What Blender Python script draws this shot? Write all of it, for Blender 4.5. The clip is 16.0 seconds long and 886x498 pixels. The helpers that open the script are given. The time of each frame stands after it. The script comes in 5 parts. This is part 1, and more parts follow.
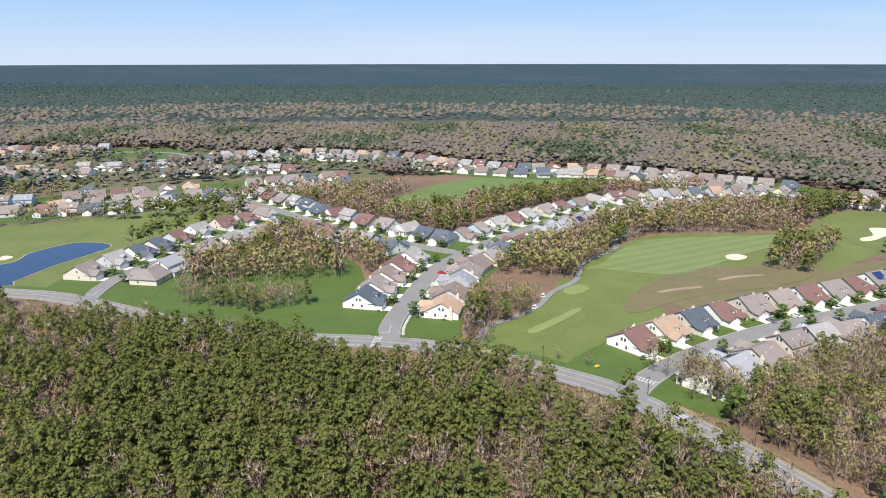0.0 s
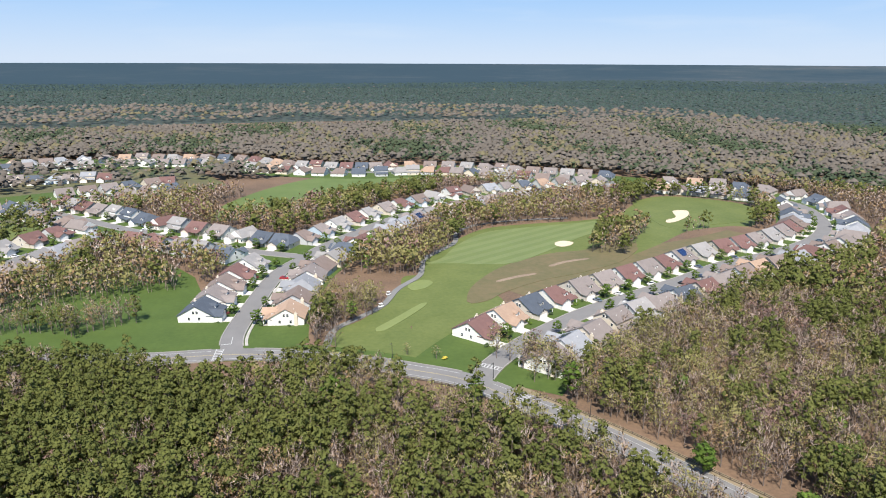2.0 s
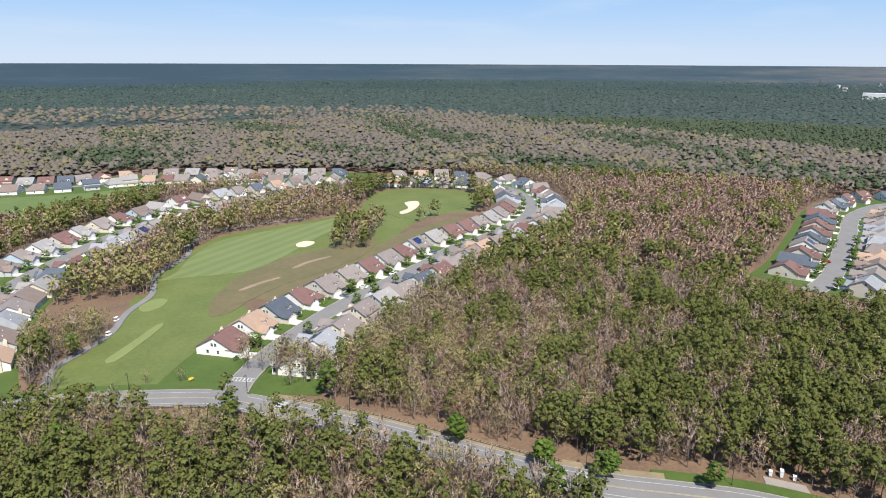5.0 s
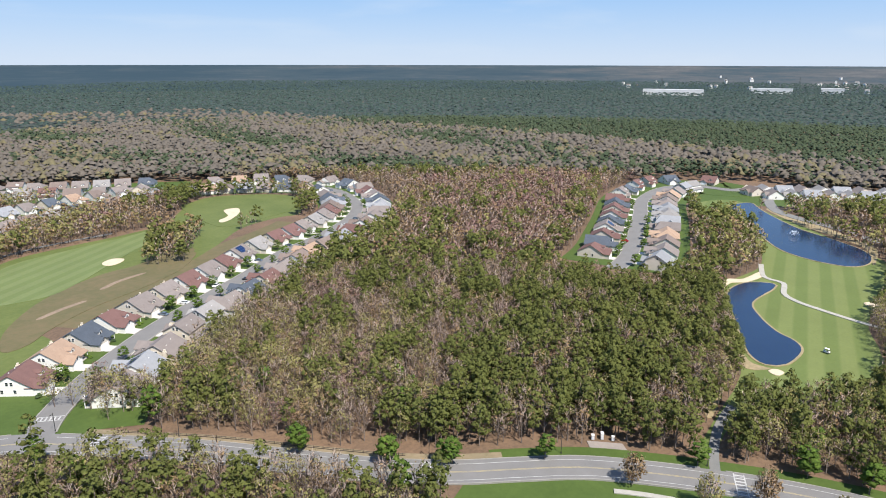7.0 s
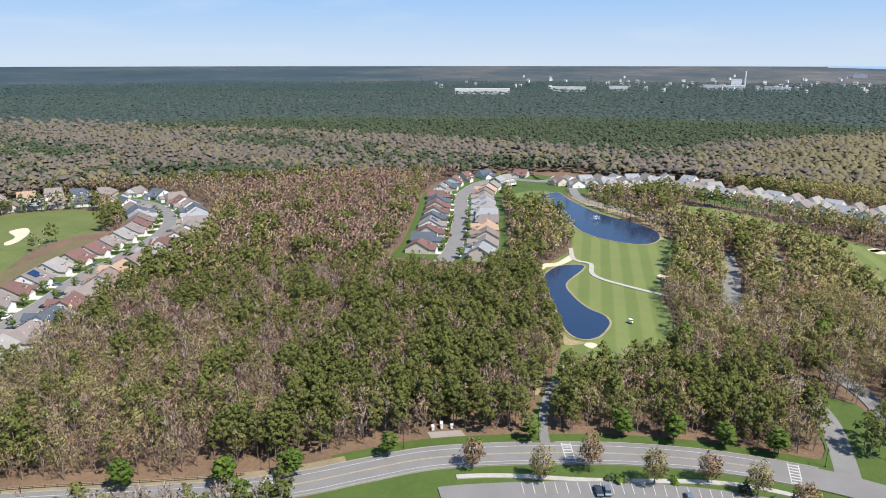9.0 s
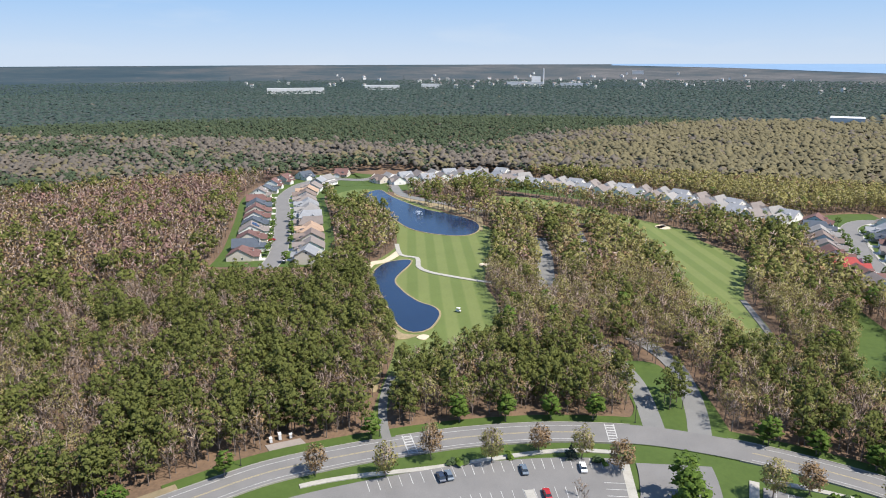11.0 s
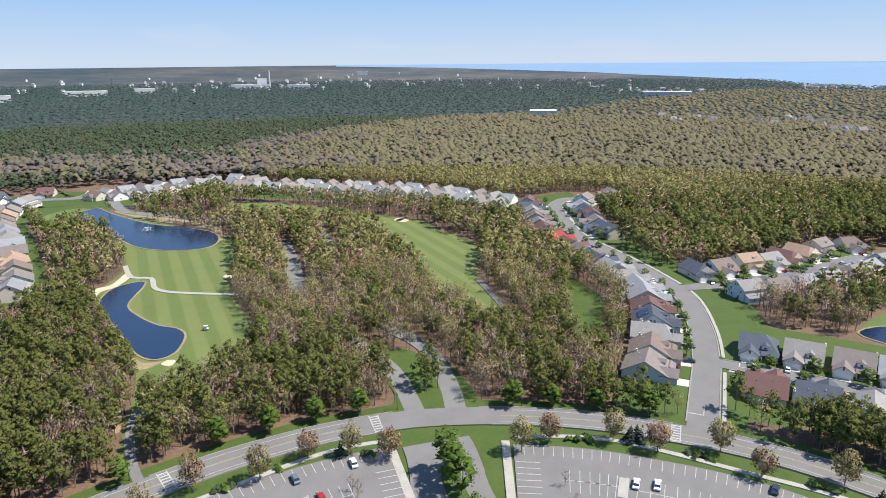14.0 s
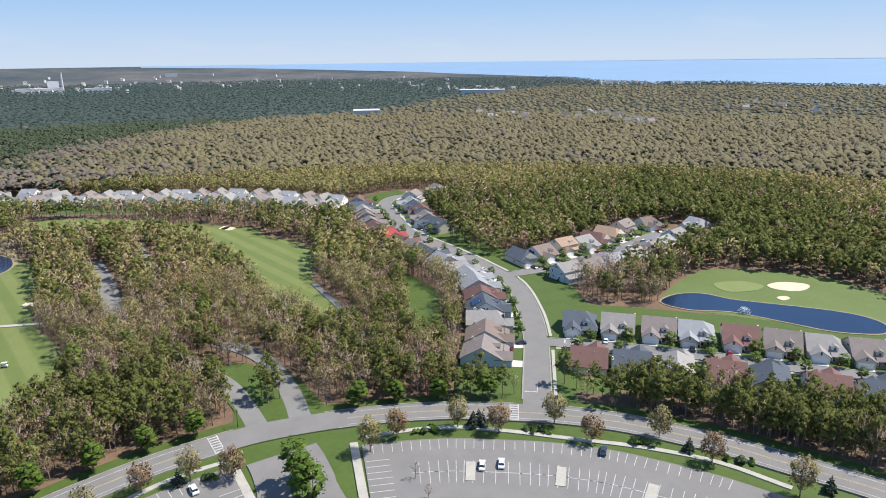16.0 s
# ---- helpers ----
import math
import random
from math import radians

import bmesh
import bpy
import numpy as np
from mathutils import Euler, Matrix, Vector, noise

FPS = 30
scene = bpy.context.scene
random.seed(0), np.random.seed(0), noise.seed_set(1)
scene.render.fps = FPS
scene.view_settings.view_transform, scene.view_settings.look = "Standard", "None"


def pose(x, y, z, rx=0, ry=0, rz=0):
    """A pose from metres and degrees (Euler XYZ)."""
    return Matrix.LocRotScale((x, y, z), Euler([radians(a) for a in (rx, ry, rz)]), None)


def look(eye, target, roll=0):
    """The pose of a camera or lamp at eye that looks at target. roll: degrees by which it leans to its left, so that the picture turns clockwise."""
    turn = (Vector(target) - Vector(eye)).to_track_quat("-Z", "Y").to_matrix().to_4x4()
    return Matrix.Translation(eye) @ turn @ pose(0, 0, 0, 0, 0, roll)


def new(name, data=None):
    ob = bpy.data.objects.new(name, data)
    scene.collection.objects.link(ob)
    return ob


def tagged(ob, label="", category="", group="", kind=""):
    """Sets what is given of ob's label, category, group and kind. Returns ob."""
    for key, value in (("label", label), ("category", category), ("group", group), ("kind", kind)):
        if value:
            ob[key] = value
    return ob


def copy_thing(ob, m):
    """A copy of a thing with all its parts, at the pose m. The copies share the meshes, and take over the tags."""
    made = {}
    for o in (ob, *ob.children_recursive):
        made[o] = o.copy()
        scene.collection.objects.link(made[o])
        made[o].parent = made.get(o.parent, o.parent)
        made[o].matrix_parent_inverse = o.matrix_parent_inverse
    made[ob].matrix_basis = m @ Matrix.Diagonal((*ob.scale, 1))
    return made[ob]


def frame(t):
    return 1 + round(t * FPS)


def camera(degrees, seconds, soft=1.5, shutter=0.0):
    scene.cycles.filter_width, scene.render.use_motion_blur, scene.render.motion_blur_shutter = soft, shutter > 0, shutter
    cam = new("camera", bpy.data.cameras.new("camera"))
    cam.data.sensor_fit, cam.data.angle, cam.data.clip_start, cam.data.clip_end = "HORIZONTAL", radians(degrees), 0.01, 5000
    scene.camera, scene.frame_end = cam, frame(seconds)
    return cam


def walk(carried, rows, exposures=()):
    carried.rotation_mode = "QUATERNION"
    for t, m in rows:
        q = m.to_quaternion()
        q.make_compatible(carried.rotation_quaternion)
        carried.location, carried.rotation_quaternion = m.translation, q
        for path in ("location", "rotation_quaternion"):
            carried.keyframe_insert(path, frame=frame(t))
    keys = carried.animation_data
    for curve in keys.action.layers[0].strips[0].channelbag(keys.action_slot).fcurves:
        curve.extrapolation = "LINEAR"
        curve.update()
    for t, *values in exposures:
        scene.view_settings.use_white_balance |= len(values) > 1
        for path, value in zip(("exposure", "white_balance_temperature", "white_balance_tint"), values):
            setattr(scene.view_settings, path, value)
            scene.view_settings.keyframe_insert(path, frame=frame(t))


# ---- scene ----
cam = camera(67.37, 16.0, soft=1.0)
H = 108.0
PATH = [
    (0.0, pose(0, 0, H, 74.12, 0.06, 0.00)),
    (0.5, pose(0, 0, H, 74.11, -0.03, -3.35)),
    (1.0, pose(0, 0, H, 74.10, -0.10, -6.87)),
    (1.5, pose(0, 0, H, 74.09, -0.16, -10.42)),
    (2.0, pose(0, 0, H, 74.09, -0.21, -13.95)),
    (2.5, pose(0, 0, H, 74.10, -0.24, -17.56)),
    (3.0, pose(0, 0, H, 74.12, -0.26, -21.35)),
    (3.5, pose(0, 0, H, 74.13, -0.26, -25.19)),
    (4.0, pose(0, 0, H, 74.13, -0.25, -29.06)),
    (6.5, pose(0, 0, H, 74.17, -0.13, -48.26)),
    (7.0, pose(0, 0, H, 74.20, -0.09, -52.08)),
    (7.5, pose(0, 0, H, 74.24, -0.08, -55.90)),
    (8.0, pose(0, 0, H, 74.27, -0.06, -59.75)),
    (8.5, pose(0, 0, H, 74.29, -0.03, -63.60)),
    (9.0, pose(0, 0, H, 74.28, 0.01, -67.41)),
    (11.5, pose(0, 0, H, 74.15, 0.22, -86.66)),
    (12.0, pose(0, 0, H, 74.15, 0.27, -90.39)),
    (12.5, pose(0, 0, H, 74.15, 0.32, -94.15)),
    (13.0, pose(0, 0, H, 74.16, 0.38, -97.90)),
    (13.5, pose(0, 0, H, 74.16, 0.44, -101.68)),
    (14.0, pose(0, 0, H, 74.15, 0.49, -105.42)),
    (14.5, pose(0, 0, H, 74.11, 0.55, -109.14)),
    (15.0, pose(0, 0, H, 74.07, 0.60, -112.87)),
    (15.5, pose(0, 0, H, 74.02, 0.65, -116.59)),
    (16.0, pose(0, 0, H, 73.99, 0.71, -120.30)),
]
walk(cam, PATH, [(0.0, 0.80, 6480, 10), (4.0, 0.78, 6480, 10), (9.0, 0.73, 6480, 10), (16.0, 0.70, 6480, 10)])

# ---- light ----
SUN_TURN, SUN_HEIGHT = 198.0, 55.0
a, e = radians(SUN_TURN), radians(SUN_HEIGHT)
sun_way = Vector((math.sin(a) * math.cos(e), math.cos(a) * math.cos(e), math.sin(e)))
sun = new("sun", bpy.data.lights.new("sun", "SUN"))
sun.data.energy, sun.data.angle, sun.data.color = 4.7, radians(0.53), (1.0, 0.95, 0.87)
sun.matrix_world = look(sun_way * 500, (0, 0, 0))
world = bpy.data.worlds.new("sky")
scene.world = world
world.use_nodes = True
wn, wl = world.node_tree.nodes, world.node_tree.links
sky = wn.new("ShaderNodeTexSky")
sky.sky_type, sky.sun_disc = "NISHITA", False
sky.sun_elevation, sky.sun_rotation = e, a
sky.altitude, sky.air_density, sky.dust_density, sky.ozone_density = 100, 1.0, 0.25, 3.0
# a pale haze lies over the clear sky, thickest at the horizon, with thin high cloud
wgeo = wn.new("ShaderNodeTexCoord")
wsep = wn.new("ShaderNodeSeparateXYZ")
wl.new(wgeo.outputs["Generated"], wsep.inputs[0])
wramp = wn.new("ShaderNodeValToRGB")
wramp.color_ramp.elements[0].position, wramp.color_ramp.elements[1].position = 0.0, 1.0
wramp.color_ramp.elements[0].color, wramp.color_ramp.elements[1].color = (0.62, 0.745, 0.92, 1), (0.14, 0.27, 0.58, 1)
for where, tone in ((0.095, (0.335, 0.575, 0.93, 1)), (0.32, (0.24, 0.45, 0.82, 1))):
    wramp.color_ramp.elements.new(where).color = tone
wl.new(wsep.outputs[2], wramp.inputs[0])
wmap = wn.new("ShaderNodeMapping")
wmap.inputs["Scale"].default_value = (1.5, 3.0, 14.0)
wl.new(wgeo.outputs["Generated"], wmap.inputs[0])
wcloud = wn.new("ShaderNodeTexNoise")
wcloud.inputs["Scale"].default_value, wcloud.inputs["Detail"].default_value = 1.6, 7
wl.new(wmap.outputs[0], wcloud.inputs["Vector"])
wthin = wn.new("ShaderNodeValToRGB")
wthin.color_ramp.elements[0].position, wthin.color_ramp.elements[1].position = 0.55, 0.85
wthin.color_ramp.elements[0].color, wthin.color_ramp.elements[1].color = (0, 0, 0, 1), (0.55, 0.55, 0.55, 1)
wl.new(wcloud.outputs[0], wthin.inputs[0])
wmix = wn.new("ShaderNodeMix")
wmix.data_type = "RGBA"
wmix.inputs[7].default_value = (0.68, 0.78, 0.92, 1)
wl.new(wthin.outputs[0], wmix.inputs[0])
wl.new(wramp.outputs[0], wmix.inputs[6])
wscale = wn.new("ShaderNodeVectorMath")
wscale.operation = "SCALE"
wscale.inputs[3].default_value = 9.9
wl.new(wmix.outputs[2], wscale.inputs[0])
wall_sky = wn.new("ShaderNodeMix")
wall_sky.data_type = "RGBA"
wall_sky.inputs[0].default_value = 0.92
wl.new(sky.outputs[0], wall_sky.inputs[6])
wl.new(wscale.outputs[0], wall_sky.inputs[7])
wl.new(wall_sky.outputs[2], wn["Background"].inputs[0])
wn["Background"].inputs[1].default_value = 0.062

# ---- materials ----
MATS = {}


def surface(name, col, col2=None, rough=0.8, fine=3.0, coarse=0.15, mix=0.5, bump=0.0, metal=0.0, island=0.0, spec=0.3, stretch=None, obrand=0.0, thin=0.0):
    """A procedural surface: two noises blend col and col2; island and obrand vary the brightness piece by piece; thin lets light through, as leaves do."""
    if name in MATS:
        return MATS[name]
    m = bpy.data.materials.new(name)
    m.use_nodes = True
    n, l = m.node_tree.nodes, m.node_tree.links
    b = n["Principled BSDF"]
    b.inputs["Roughness"].default_value, b.inputs["Metallic"].default_value = rough, metal
    b.inputs["Specular IOR Level"].default_value = spec
    col2 = col2 or tuple(c * 0.75 for c in col)
    geo = n.new("ShaderNodeNewGeometry")
    src = geo.outputs["Position"]
    if stretch:
        mp = n.new("ShaderNodeMapping")
        mp.inputs["Scale"].default_value = stretch
        l.new(src, mp.inputs[0])
        src = mp.outputs[0]
    facs = []
    for s, d in ((fine, 4.0), (coarse, 5.0)):
        t = n.new("ShaderNodeTexNoise")
        t.inputs["Scale"].default_value, t.inputs["Detail"].default_value = s, d
        t.inputs["Roughness"].default_value = 0.65
        l.new(src, t.inputs["Vector"])
        facs.append(t.outputs[0])
    mixer = n.new("ShaderNodeMix")
    mixer.inputs[0].default_value = 0.55
    l.new(facs[0], mixer.inputs[2])
    l.new(facs[1], mixer.inputs[3])
    ramp = n.new("ShaderNodeValToRGB")
    ramp.color_ramp.elements[0].position, ramp.color_ramp.elements[1].position = 0.5 - 0.28 * mix, 0.5 + 0.28 * mix
    ramp.color_ramp.elements[0].color, ramp.color_ramp.elements[1].color = (*col2, 1), (*col, 1)
    l.new(mixer.outputs[0], ramp.inputs[0])
    out = ramp.outputs[0]
    for amount, sock in ((island, geo.outputs["Random Per Island"]), (obrand, None)):
        if amount:
            if sock is None:
                sock = n.new("ShaderNodeObjectInfo").outputs["Random"]
            mr = n.new("ShaderNodeMapRange")
            mr.inputs[3].default_value, mr.inputs[4].default_value = 1 - amount, 1 + amount
            l.new(sock, mr.inputs[0])
            hs = n.new("ShaderNodeHueSaturation")
            l.new(mr.outputs[0], hs.inputs["Value"])
            l.new(out, hs.inputs["Color"])
            out = hs.outputs[0]
    l.new(out, b.inputs["Base Color"])
    if bump:
        bp = n.new("ShaderNodeBump")
        bp.inputs["Strength"].default_value, bp.inputs["Distance"].default_value = min(bump, 1.0), 0.1 * max(bump, 1.0)
        l.new(facs[0], bp.inputs["Height"])
        l.new(bp.outputs[0], b.inputs["Normal"])
    if thin:
        tr = n.new("ShaderNodeBsdfTranslucent")
        l.new(out, tr.inputs[0])
        ms = n.new("ShaderNodeMixShader")
        ms.inputs[0].default_value = thin
        l.new(b.outputs[0], ms.inputs[1])
        l.new(tr.outputs[0], ms.inputs[2])
        l.new(ms.outputs[0], n["Material Output"].inputs[0])
    MATS[name] = m
    return m


def hazed_country(name):
    """Land cover seen from afar, bluish haze put into its colours: dark pine barrens to the north, browner hardwoods
    and clearings to the south-east.
    """
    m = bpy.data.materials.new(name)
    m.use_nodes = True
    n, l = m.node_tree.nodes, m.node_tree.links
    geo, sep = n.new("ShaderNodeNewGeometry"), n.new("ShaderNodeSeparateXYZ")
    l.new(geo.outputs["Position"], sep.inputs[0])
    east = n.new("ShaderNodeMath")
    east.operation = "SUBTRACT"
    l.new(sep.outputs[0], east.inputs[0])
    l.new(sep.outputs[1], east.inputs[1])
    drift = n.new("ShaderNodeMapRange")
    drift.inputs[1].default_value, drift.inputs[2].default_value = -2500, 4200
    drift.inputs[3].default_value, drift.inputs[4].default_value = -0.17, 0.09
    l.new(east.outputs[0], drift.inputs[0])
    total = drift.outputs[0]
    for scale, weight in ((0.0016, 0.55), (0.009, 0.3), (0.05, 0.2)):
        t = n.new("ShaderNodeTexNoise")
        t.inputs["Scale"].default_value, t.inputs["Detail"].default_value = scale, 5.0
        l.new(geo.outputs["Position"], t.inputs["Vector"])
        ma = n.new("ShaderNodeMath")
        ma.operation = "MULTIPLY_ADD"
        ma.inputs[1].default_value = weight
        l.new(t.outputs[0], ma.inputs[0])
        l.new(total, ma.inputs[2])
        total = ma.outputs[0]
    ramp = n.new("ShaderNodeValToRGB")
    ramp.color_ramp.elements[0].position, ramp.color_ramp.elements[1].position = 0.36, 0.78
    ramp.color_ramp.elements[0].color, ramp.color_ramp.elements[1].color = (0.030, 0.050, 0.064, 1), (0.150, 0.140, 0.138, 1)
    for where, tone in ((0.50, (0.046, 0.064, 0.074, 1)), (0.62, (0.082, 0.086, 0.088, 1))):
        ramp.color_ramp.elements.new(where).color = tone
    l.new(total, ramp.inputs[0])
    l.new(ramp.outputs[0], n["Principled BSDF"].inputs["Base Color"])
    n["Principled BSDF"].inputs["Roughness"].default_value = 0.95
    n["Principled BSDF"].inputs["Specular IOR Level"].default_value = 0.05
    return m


FLOOR = surface("leaf_litter", (0.190, 0.120, 0.075), (0.095, 0.064, 0.042), fine=0.8, coarse=0.03, bump=1.0)
LAWN = surface("lawn", (0.076, 0.114, 0.023), (0.042, 0.070, 0.012), fine=0.5, coarse=0.08, bump=0.3, mix=0.9)
# far understorey: dark tone between sparse crowns, distance haze mixed into its colour
FARFLOOR = surface("far_understorey_hazed", (0.055, 0.064, 0.048), (0.038, 0.050, 0.042), fine=0.03, coarse=0.004)
FAIR = surface("fairway_grass", (0.115, 0.150, 0.045), (0.080, 0.118, 0.030), fine=0.7, coarse=0.035, bump=0.2)
ROUGH = surface("rough_grass", (0.125, 0.145, 0.042), (0.080, 0.105, 0.026), fine=0.5, coarse=0.04, bump=0.4)
FESCUE = surface("dry_fescue", (0.160, 0.118, 0.064), (0.082, 0.086, 0.034), fine=0.3, coarse=0.05, bump=0.5, mix=0.8)
ASPHALT = surface("asphalt", (0.190, 0.181, 0.174), (0.152, 0.146, 0.141), fine=2.5, coarse=0.12, bump=0.1, rough=0.9)
DARKPATH = surface("cart_path_asphalt", (0.20, 0.195, 0.185), (0.15, 0.148, 0.142), fine=2.5, coarse=0.1, rough=0.9)
CONCRETE = surface("concrete", (0.40, 0.375, 0.335), (0.30, 0.285, 0.25), fine=2.0, coarse=0.3, rough=0.85)
DRIVE = surface("driveway_concrete", (0.56, 0.53, 0.48), (0.46, 0.43, 0.39), fine=1.5, coarse=0.3, rough=0.85)
PAINT = surface("white_road_paint", (0.52, 0.51, 0.49), (0.30, 0.29, 0.285), fine=3, coarse=0.6, rough=0.7)
KERB = surface("kerb_concrete", (0.30, 0.282, 0.258), (0.22, 0.208, 0.19), fine=2.0, coarse=0.3, rough=0.85)
YELLOW = surface("yellow_road_paint", (0.42, 0.33, 0.16), (0.32, 0.27, 0.17), fine=3, coarse=0.6, rough=0.7)
SAND = surface("sand", (0.60, 0.50, 0.37), (0.48, 0.39, 0.28), fine=1.5, coarse=0.2, bump=0.3)
WATER = surface("pond_water", (0.010, 0.025, 0.065), (0.007, 0.018, 0.05), rough=0.16, fine=1.3, coarse=0.05, bump=0.25, spec=0.5)
SEA = surface("sea_water", (0.19, 0.29, 0.42), (0.17, 0.26, 0.38), rough=0.6, fine=0.02, coarse=0.002, spec=0.3)
FARWOOD = hazed_country("far_woods")
PINE = surface("pine_needles", (0.165, 0.172, 0.050), (0.083, 0.100, 0.030), fine=0.22, coarse=0.06, island=0.14, spec=0.1, mix=0.8, thin=0.3)
# far pines: darker, bluer copies of the needles, distance haze put into the colour
PINE2 = surface("far_pine_needles_hazed", (0.066, 0.082, 0.043), (0.034, 0.050, 0.030), fine=0.08, coarse=0.015, island=0.12, spec=0.1, mix=0.8)
PINE3 = surface("distant_pine_needles_hazed", (0.046, 0.068, 0.056), (0.030, 0.048, 0.042), fine=0.01, coarse=0.003, island=0.2, spec=0.1, mix=0.8)
BUD = surface("budding_leaves", (0.33, 0.30, 0.118), (0.21, 0.19, 0.078), fine=0.2, coarse=0.05, island=0.16, spec=0.1, thin=0.35)
LEAF = surface("fresh_green_leaves", (0.120, 0.175, 0.030), (0.055, 0.100, 0.018), fine=0.9, coarse=0.2, island=0.3, spec=0.15, thin=0.25)
RUSSET = surface("russet_buds", (0.31, 0.205, 0.11), (0.21, 0.15, 0.085), fine=0.3, coarse=0.1, island=0.25, spec=0.1, thin=0.25)
REDBUD = surface("red_maple_buds", (0.27, 0.150, 0.130), (0.23, 0.165, 0.142), fine=0.3, coarse=0.08, island=0.16, spec=0.1, thin=0.25)
TWIG = surface("bare_twigs", (0.42, 0.335, 0.285), (0.28, 0.215, 0.185), fine=0.3, coarse=0.04, island=0.18, spec=0.1)
# far crowns: darker copies, with haze and shade between twigs put into the colour
FAR_BUD = surface("far_shaded_budding_canopy", (0.165, 0.142, 0.078), (0.102, 0.090, 0.056), fine=0.06, coarse=0.012, island=0.08, spec=0.1, mix=0.8)
FAR_RUSSET = surface("far_shaded_russet_canopy", (0.138, 0.110, 0.084), (0.098, 0.082, 0.064), fine=0.06, coarse=0.012, island=0.08, spec=0.1)
FAR_TWIG = surface("far_shaded_bare_canopy", (0.142, 0.120, 0.100), (0.094, 0.083, 0.070), fine=0.06, coarse=0.012, island=0.08, spec=0.1, mix=0.8)
BARK = surface("bark", (0.25, 0.205, 0.175), (0.13, 0.10, 0.085), fine=2.0, coarse=0.5, island=0.2, spec=0.1)
SIDING = {}
for key, c in {"white": (0.78, 0.76, 0.72), "cream": (0.66, 0.58, 0.47), "grey": (0.50, 0.50, 0.50), "beige": (0.60, 0.54, 0.47), "blue": (0.45, 0.53, 0.60)}.items():
    SIDING[key] = surface(key + "_siding", c, tuple(v * 0.88 for v in c), fine=1.0, coarse=0.3, rough=0.6, stretch=(0.3, 0.3, 9))
SHINGLE = {}
for key, c in {"grey": (0.27, 0.255, 0.245), "brown": (0.20, 0.155, 0.135), "maroon": (0.165, 0.092, 0.082), "tan": (0.36, 0.25, 0.18), "slate": (0.085, 0.10, 0.125), "light": (0.27, 0.275, 0.29), "mauve": (0.225, 0.192, 0.178), "red": (0.33, 0.06, 0.055)}.items():
    SHINGLE[key] = surface(key + "_shingles", c, tuple(v * 0.78 for v in c), fine=3.0, coarse=0.35, rough=0.9, bump=0.3, obrand=0.10)
TRIM = surface("white_trim", (0.80, 0.79, 0.77), (0.74, 0.73, 0.71), rough=0.5)
GLASS = surface("window_glass", (0.03, 0.04, 0.05), (0.02, 0.025, 0.03), rough=0.08, spec=0.8)
SOLAR = surface("solar_glass", (0.012, 0.03, 0.10), (0.008, 0.02, 0.07), rough=0.12, spec=0.7)
RUBBER = surface("black_rubber", (0.02, 0.02, 0.02), (0.015, 0.015, 0.015), rough=0.8)
METAL = surface("dark_metal", (0.06, 0.06, 0.06), (0.04, 0.04, 0.04), rough=0.5, metal=0.3)


# ---- small tools ----
def put(name, verts, faces, mats, parent=None, idx=None, smooth=False):
    me = bpy.data.meshes.new(name)
    me.from_pydata(verts, [], faces)
    for m in (mats if isinstance(mats, (list, tuple)) else [mats]):
        me.materials.append(m)
    if idx is not None:
        me.polygons.foreach_set("material_index", idx)
    if smooth:
        me.polygons.foreach_set("use_smooth", [True] * len(me.polygons))
    me.update()
    ob = new(name, me)
    ob.parent = parent
    return ob


def soup(name, verts, tris, mats, idx, soft=None):
    """One mesh from arrays of corners and triangles; soft gives each corner the normal of the crown that it lies on."""
    me = bpy.data.meshes.new(name)
    me.vertices.add(len(verts))
    me.vertices.foreach_set("co", np.asarray(verts, np.float32).ravel())
    n = len(tris)
    me.loops.add(3 * n)
    me.loops.foreach_set("vertex_index", np.asarray(tris, np.int32).ravel())
    me.polygons.add(n)
    me.polygons.foreach_set("loop_start", np.arange(0, 3 * n, 3, dtype=np.int32))
    me.polygons.foreach_set("material_index", np.asarray(idx, np.int32))
    for m in mats:
        me.materials.append(m)
    me.update(calc_edges=True)
    if soft is not None:
        at_corner = me.attributes.new("custom_normal", "FLOAT_VECTOR", "POINT")
        at_corner.data.foreach_set("vector", np.asarray(soft, np.float32).ravel())
        me.update()
    return new(name, me)


def spline(pts, closed=False, step=3.0):
    """A smooth line through the points, in steps of about that many metres."""
    p = [np.array(q, float) for q in pts]
    n = len(p)
    out = []
    for i in range(n if closed else n - 1):
        if closed:
            a, b, c, d = p[i - 1], p[i], p[(i + 1) % n], p[(i + 2) % n]
        else:
            a, b, c, d = p[max(i - 1, 0)], p[i], p[i + 1], p[min(i + 2, n - 1)]
        k = max(2, int(np.linalg.norm(c - b) / step))
        for j in range(k):
            u = j / k
            out.append(0.5 * (2 * b + (c - a) * u + (2 * a - 5 * b + 4 * c - d) * u * u + (3 * b - a - 3 * c + d) * u ** 3))
    if not closed:
        out.append(p[-1])
    return np.array(out)


def normals(line):
    t = np.gradient(line, axis=0)
    t /= np.linalg.norm(t, axis=1)[:, None] + 1e-9
    return np.stack([-t[:, 1], t[:, 0]], 1)


def arc(line):
    return np.concatenate([[0], np.cumsum(np.linalg.norm(np.diff(line, axis=0), axis=1))])


def at(line, s):
    """Place and direction at s metres along a line."""
    L = arc(line)
    x, y = np.interp(s, L, line[:, 0]), np.interp(s, L, line[:, 1])
    x2, y2 = np.interp(s + 0.5, L, line[:, 0]), np.interp(s + 0.5, L, line[:, 1])
    x1, y1 = np.interp(s - 0.5, L, line[:, 0]), np.interp(s - 0.5, L, line[:, 1])
    return np.array([x, y]), math.atan2(y2 - y1, x2 - x1)


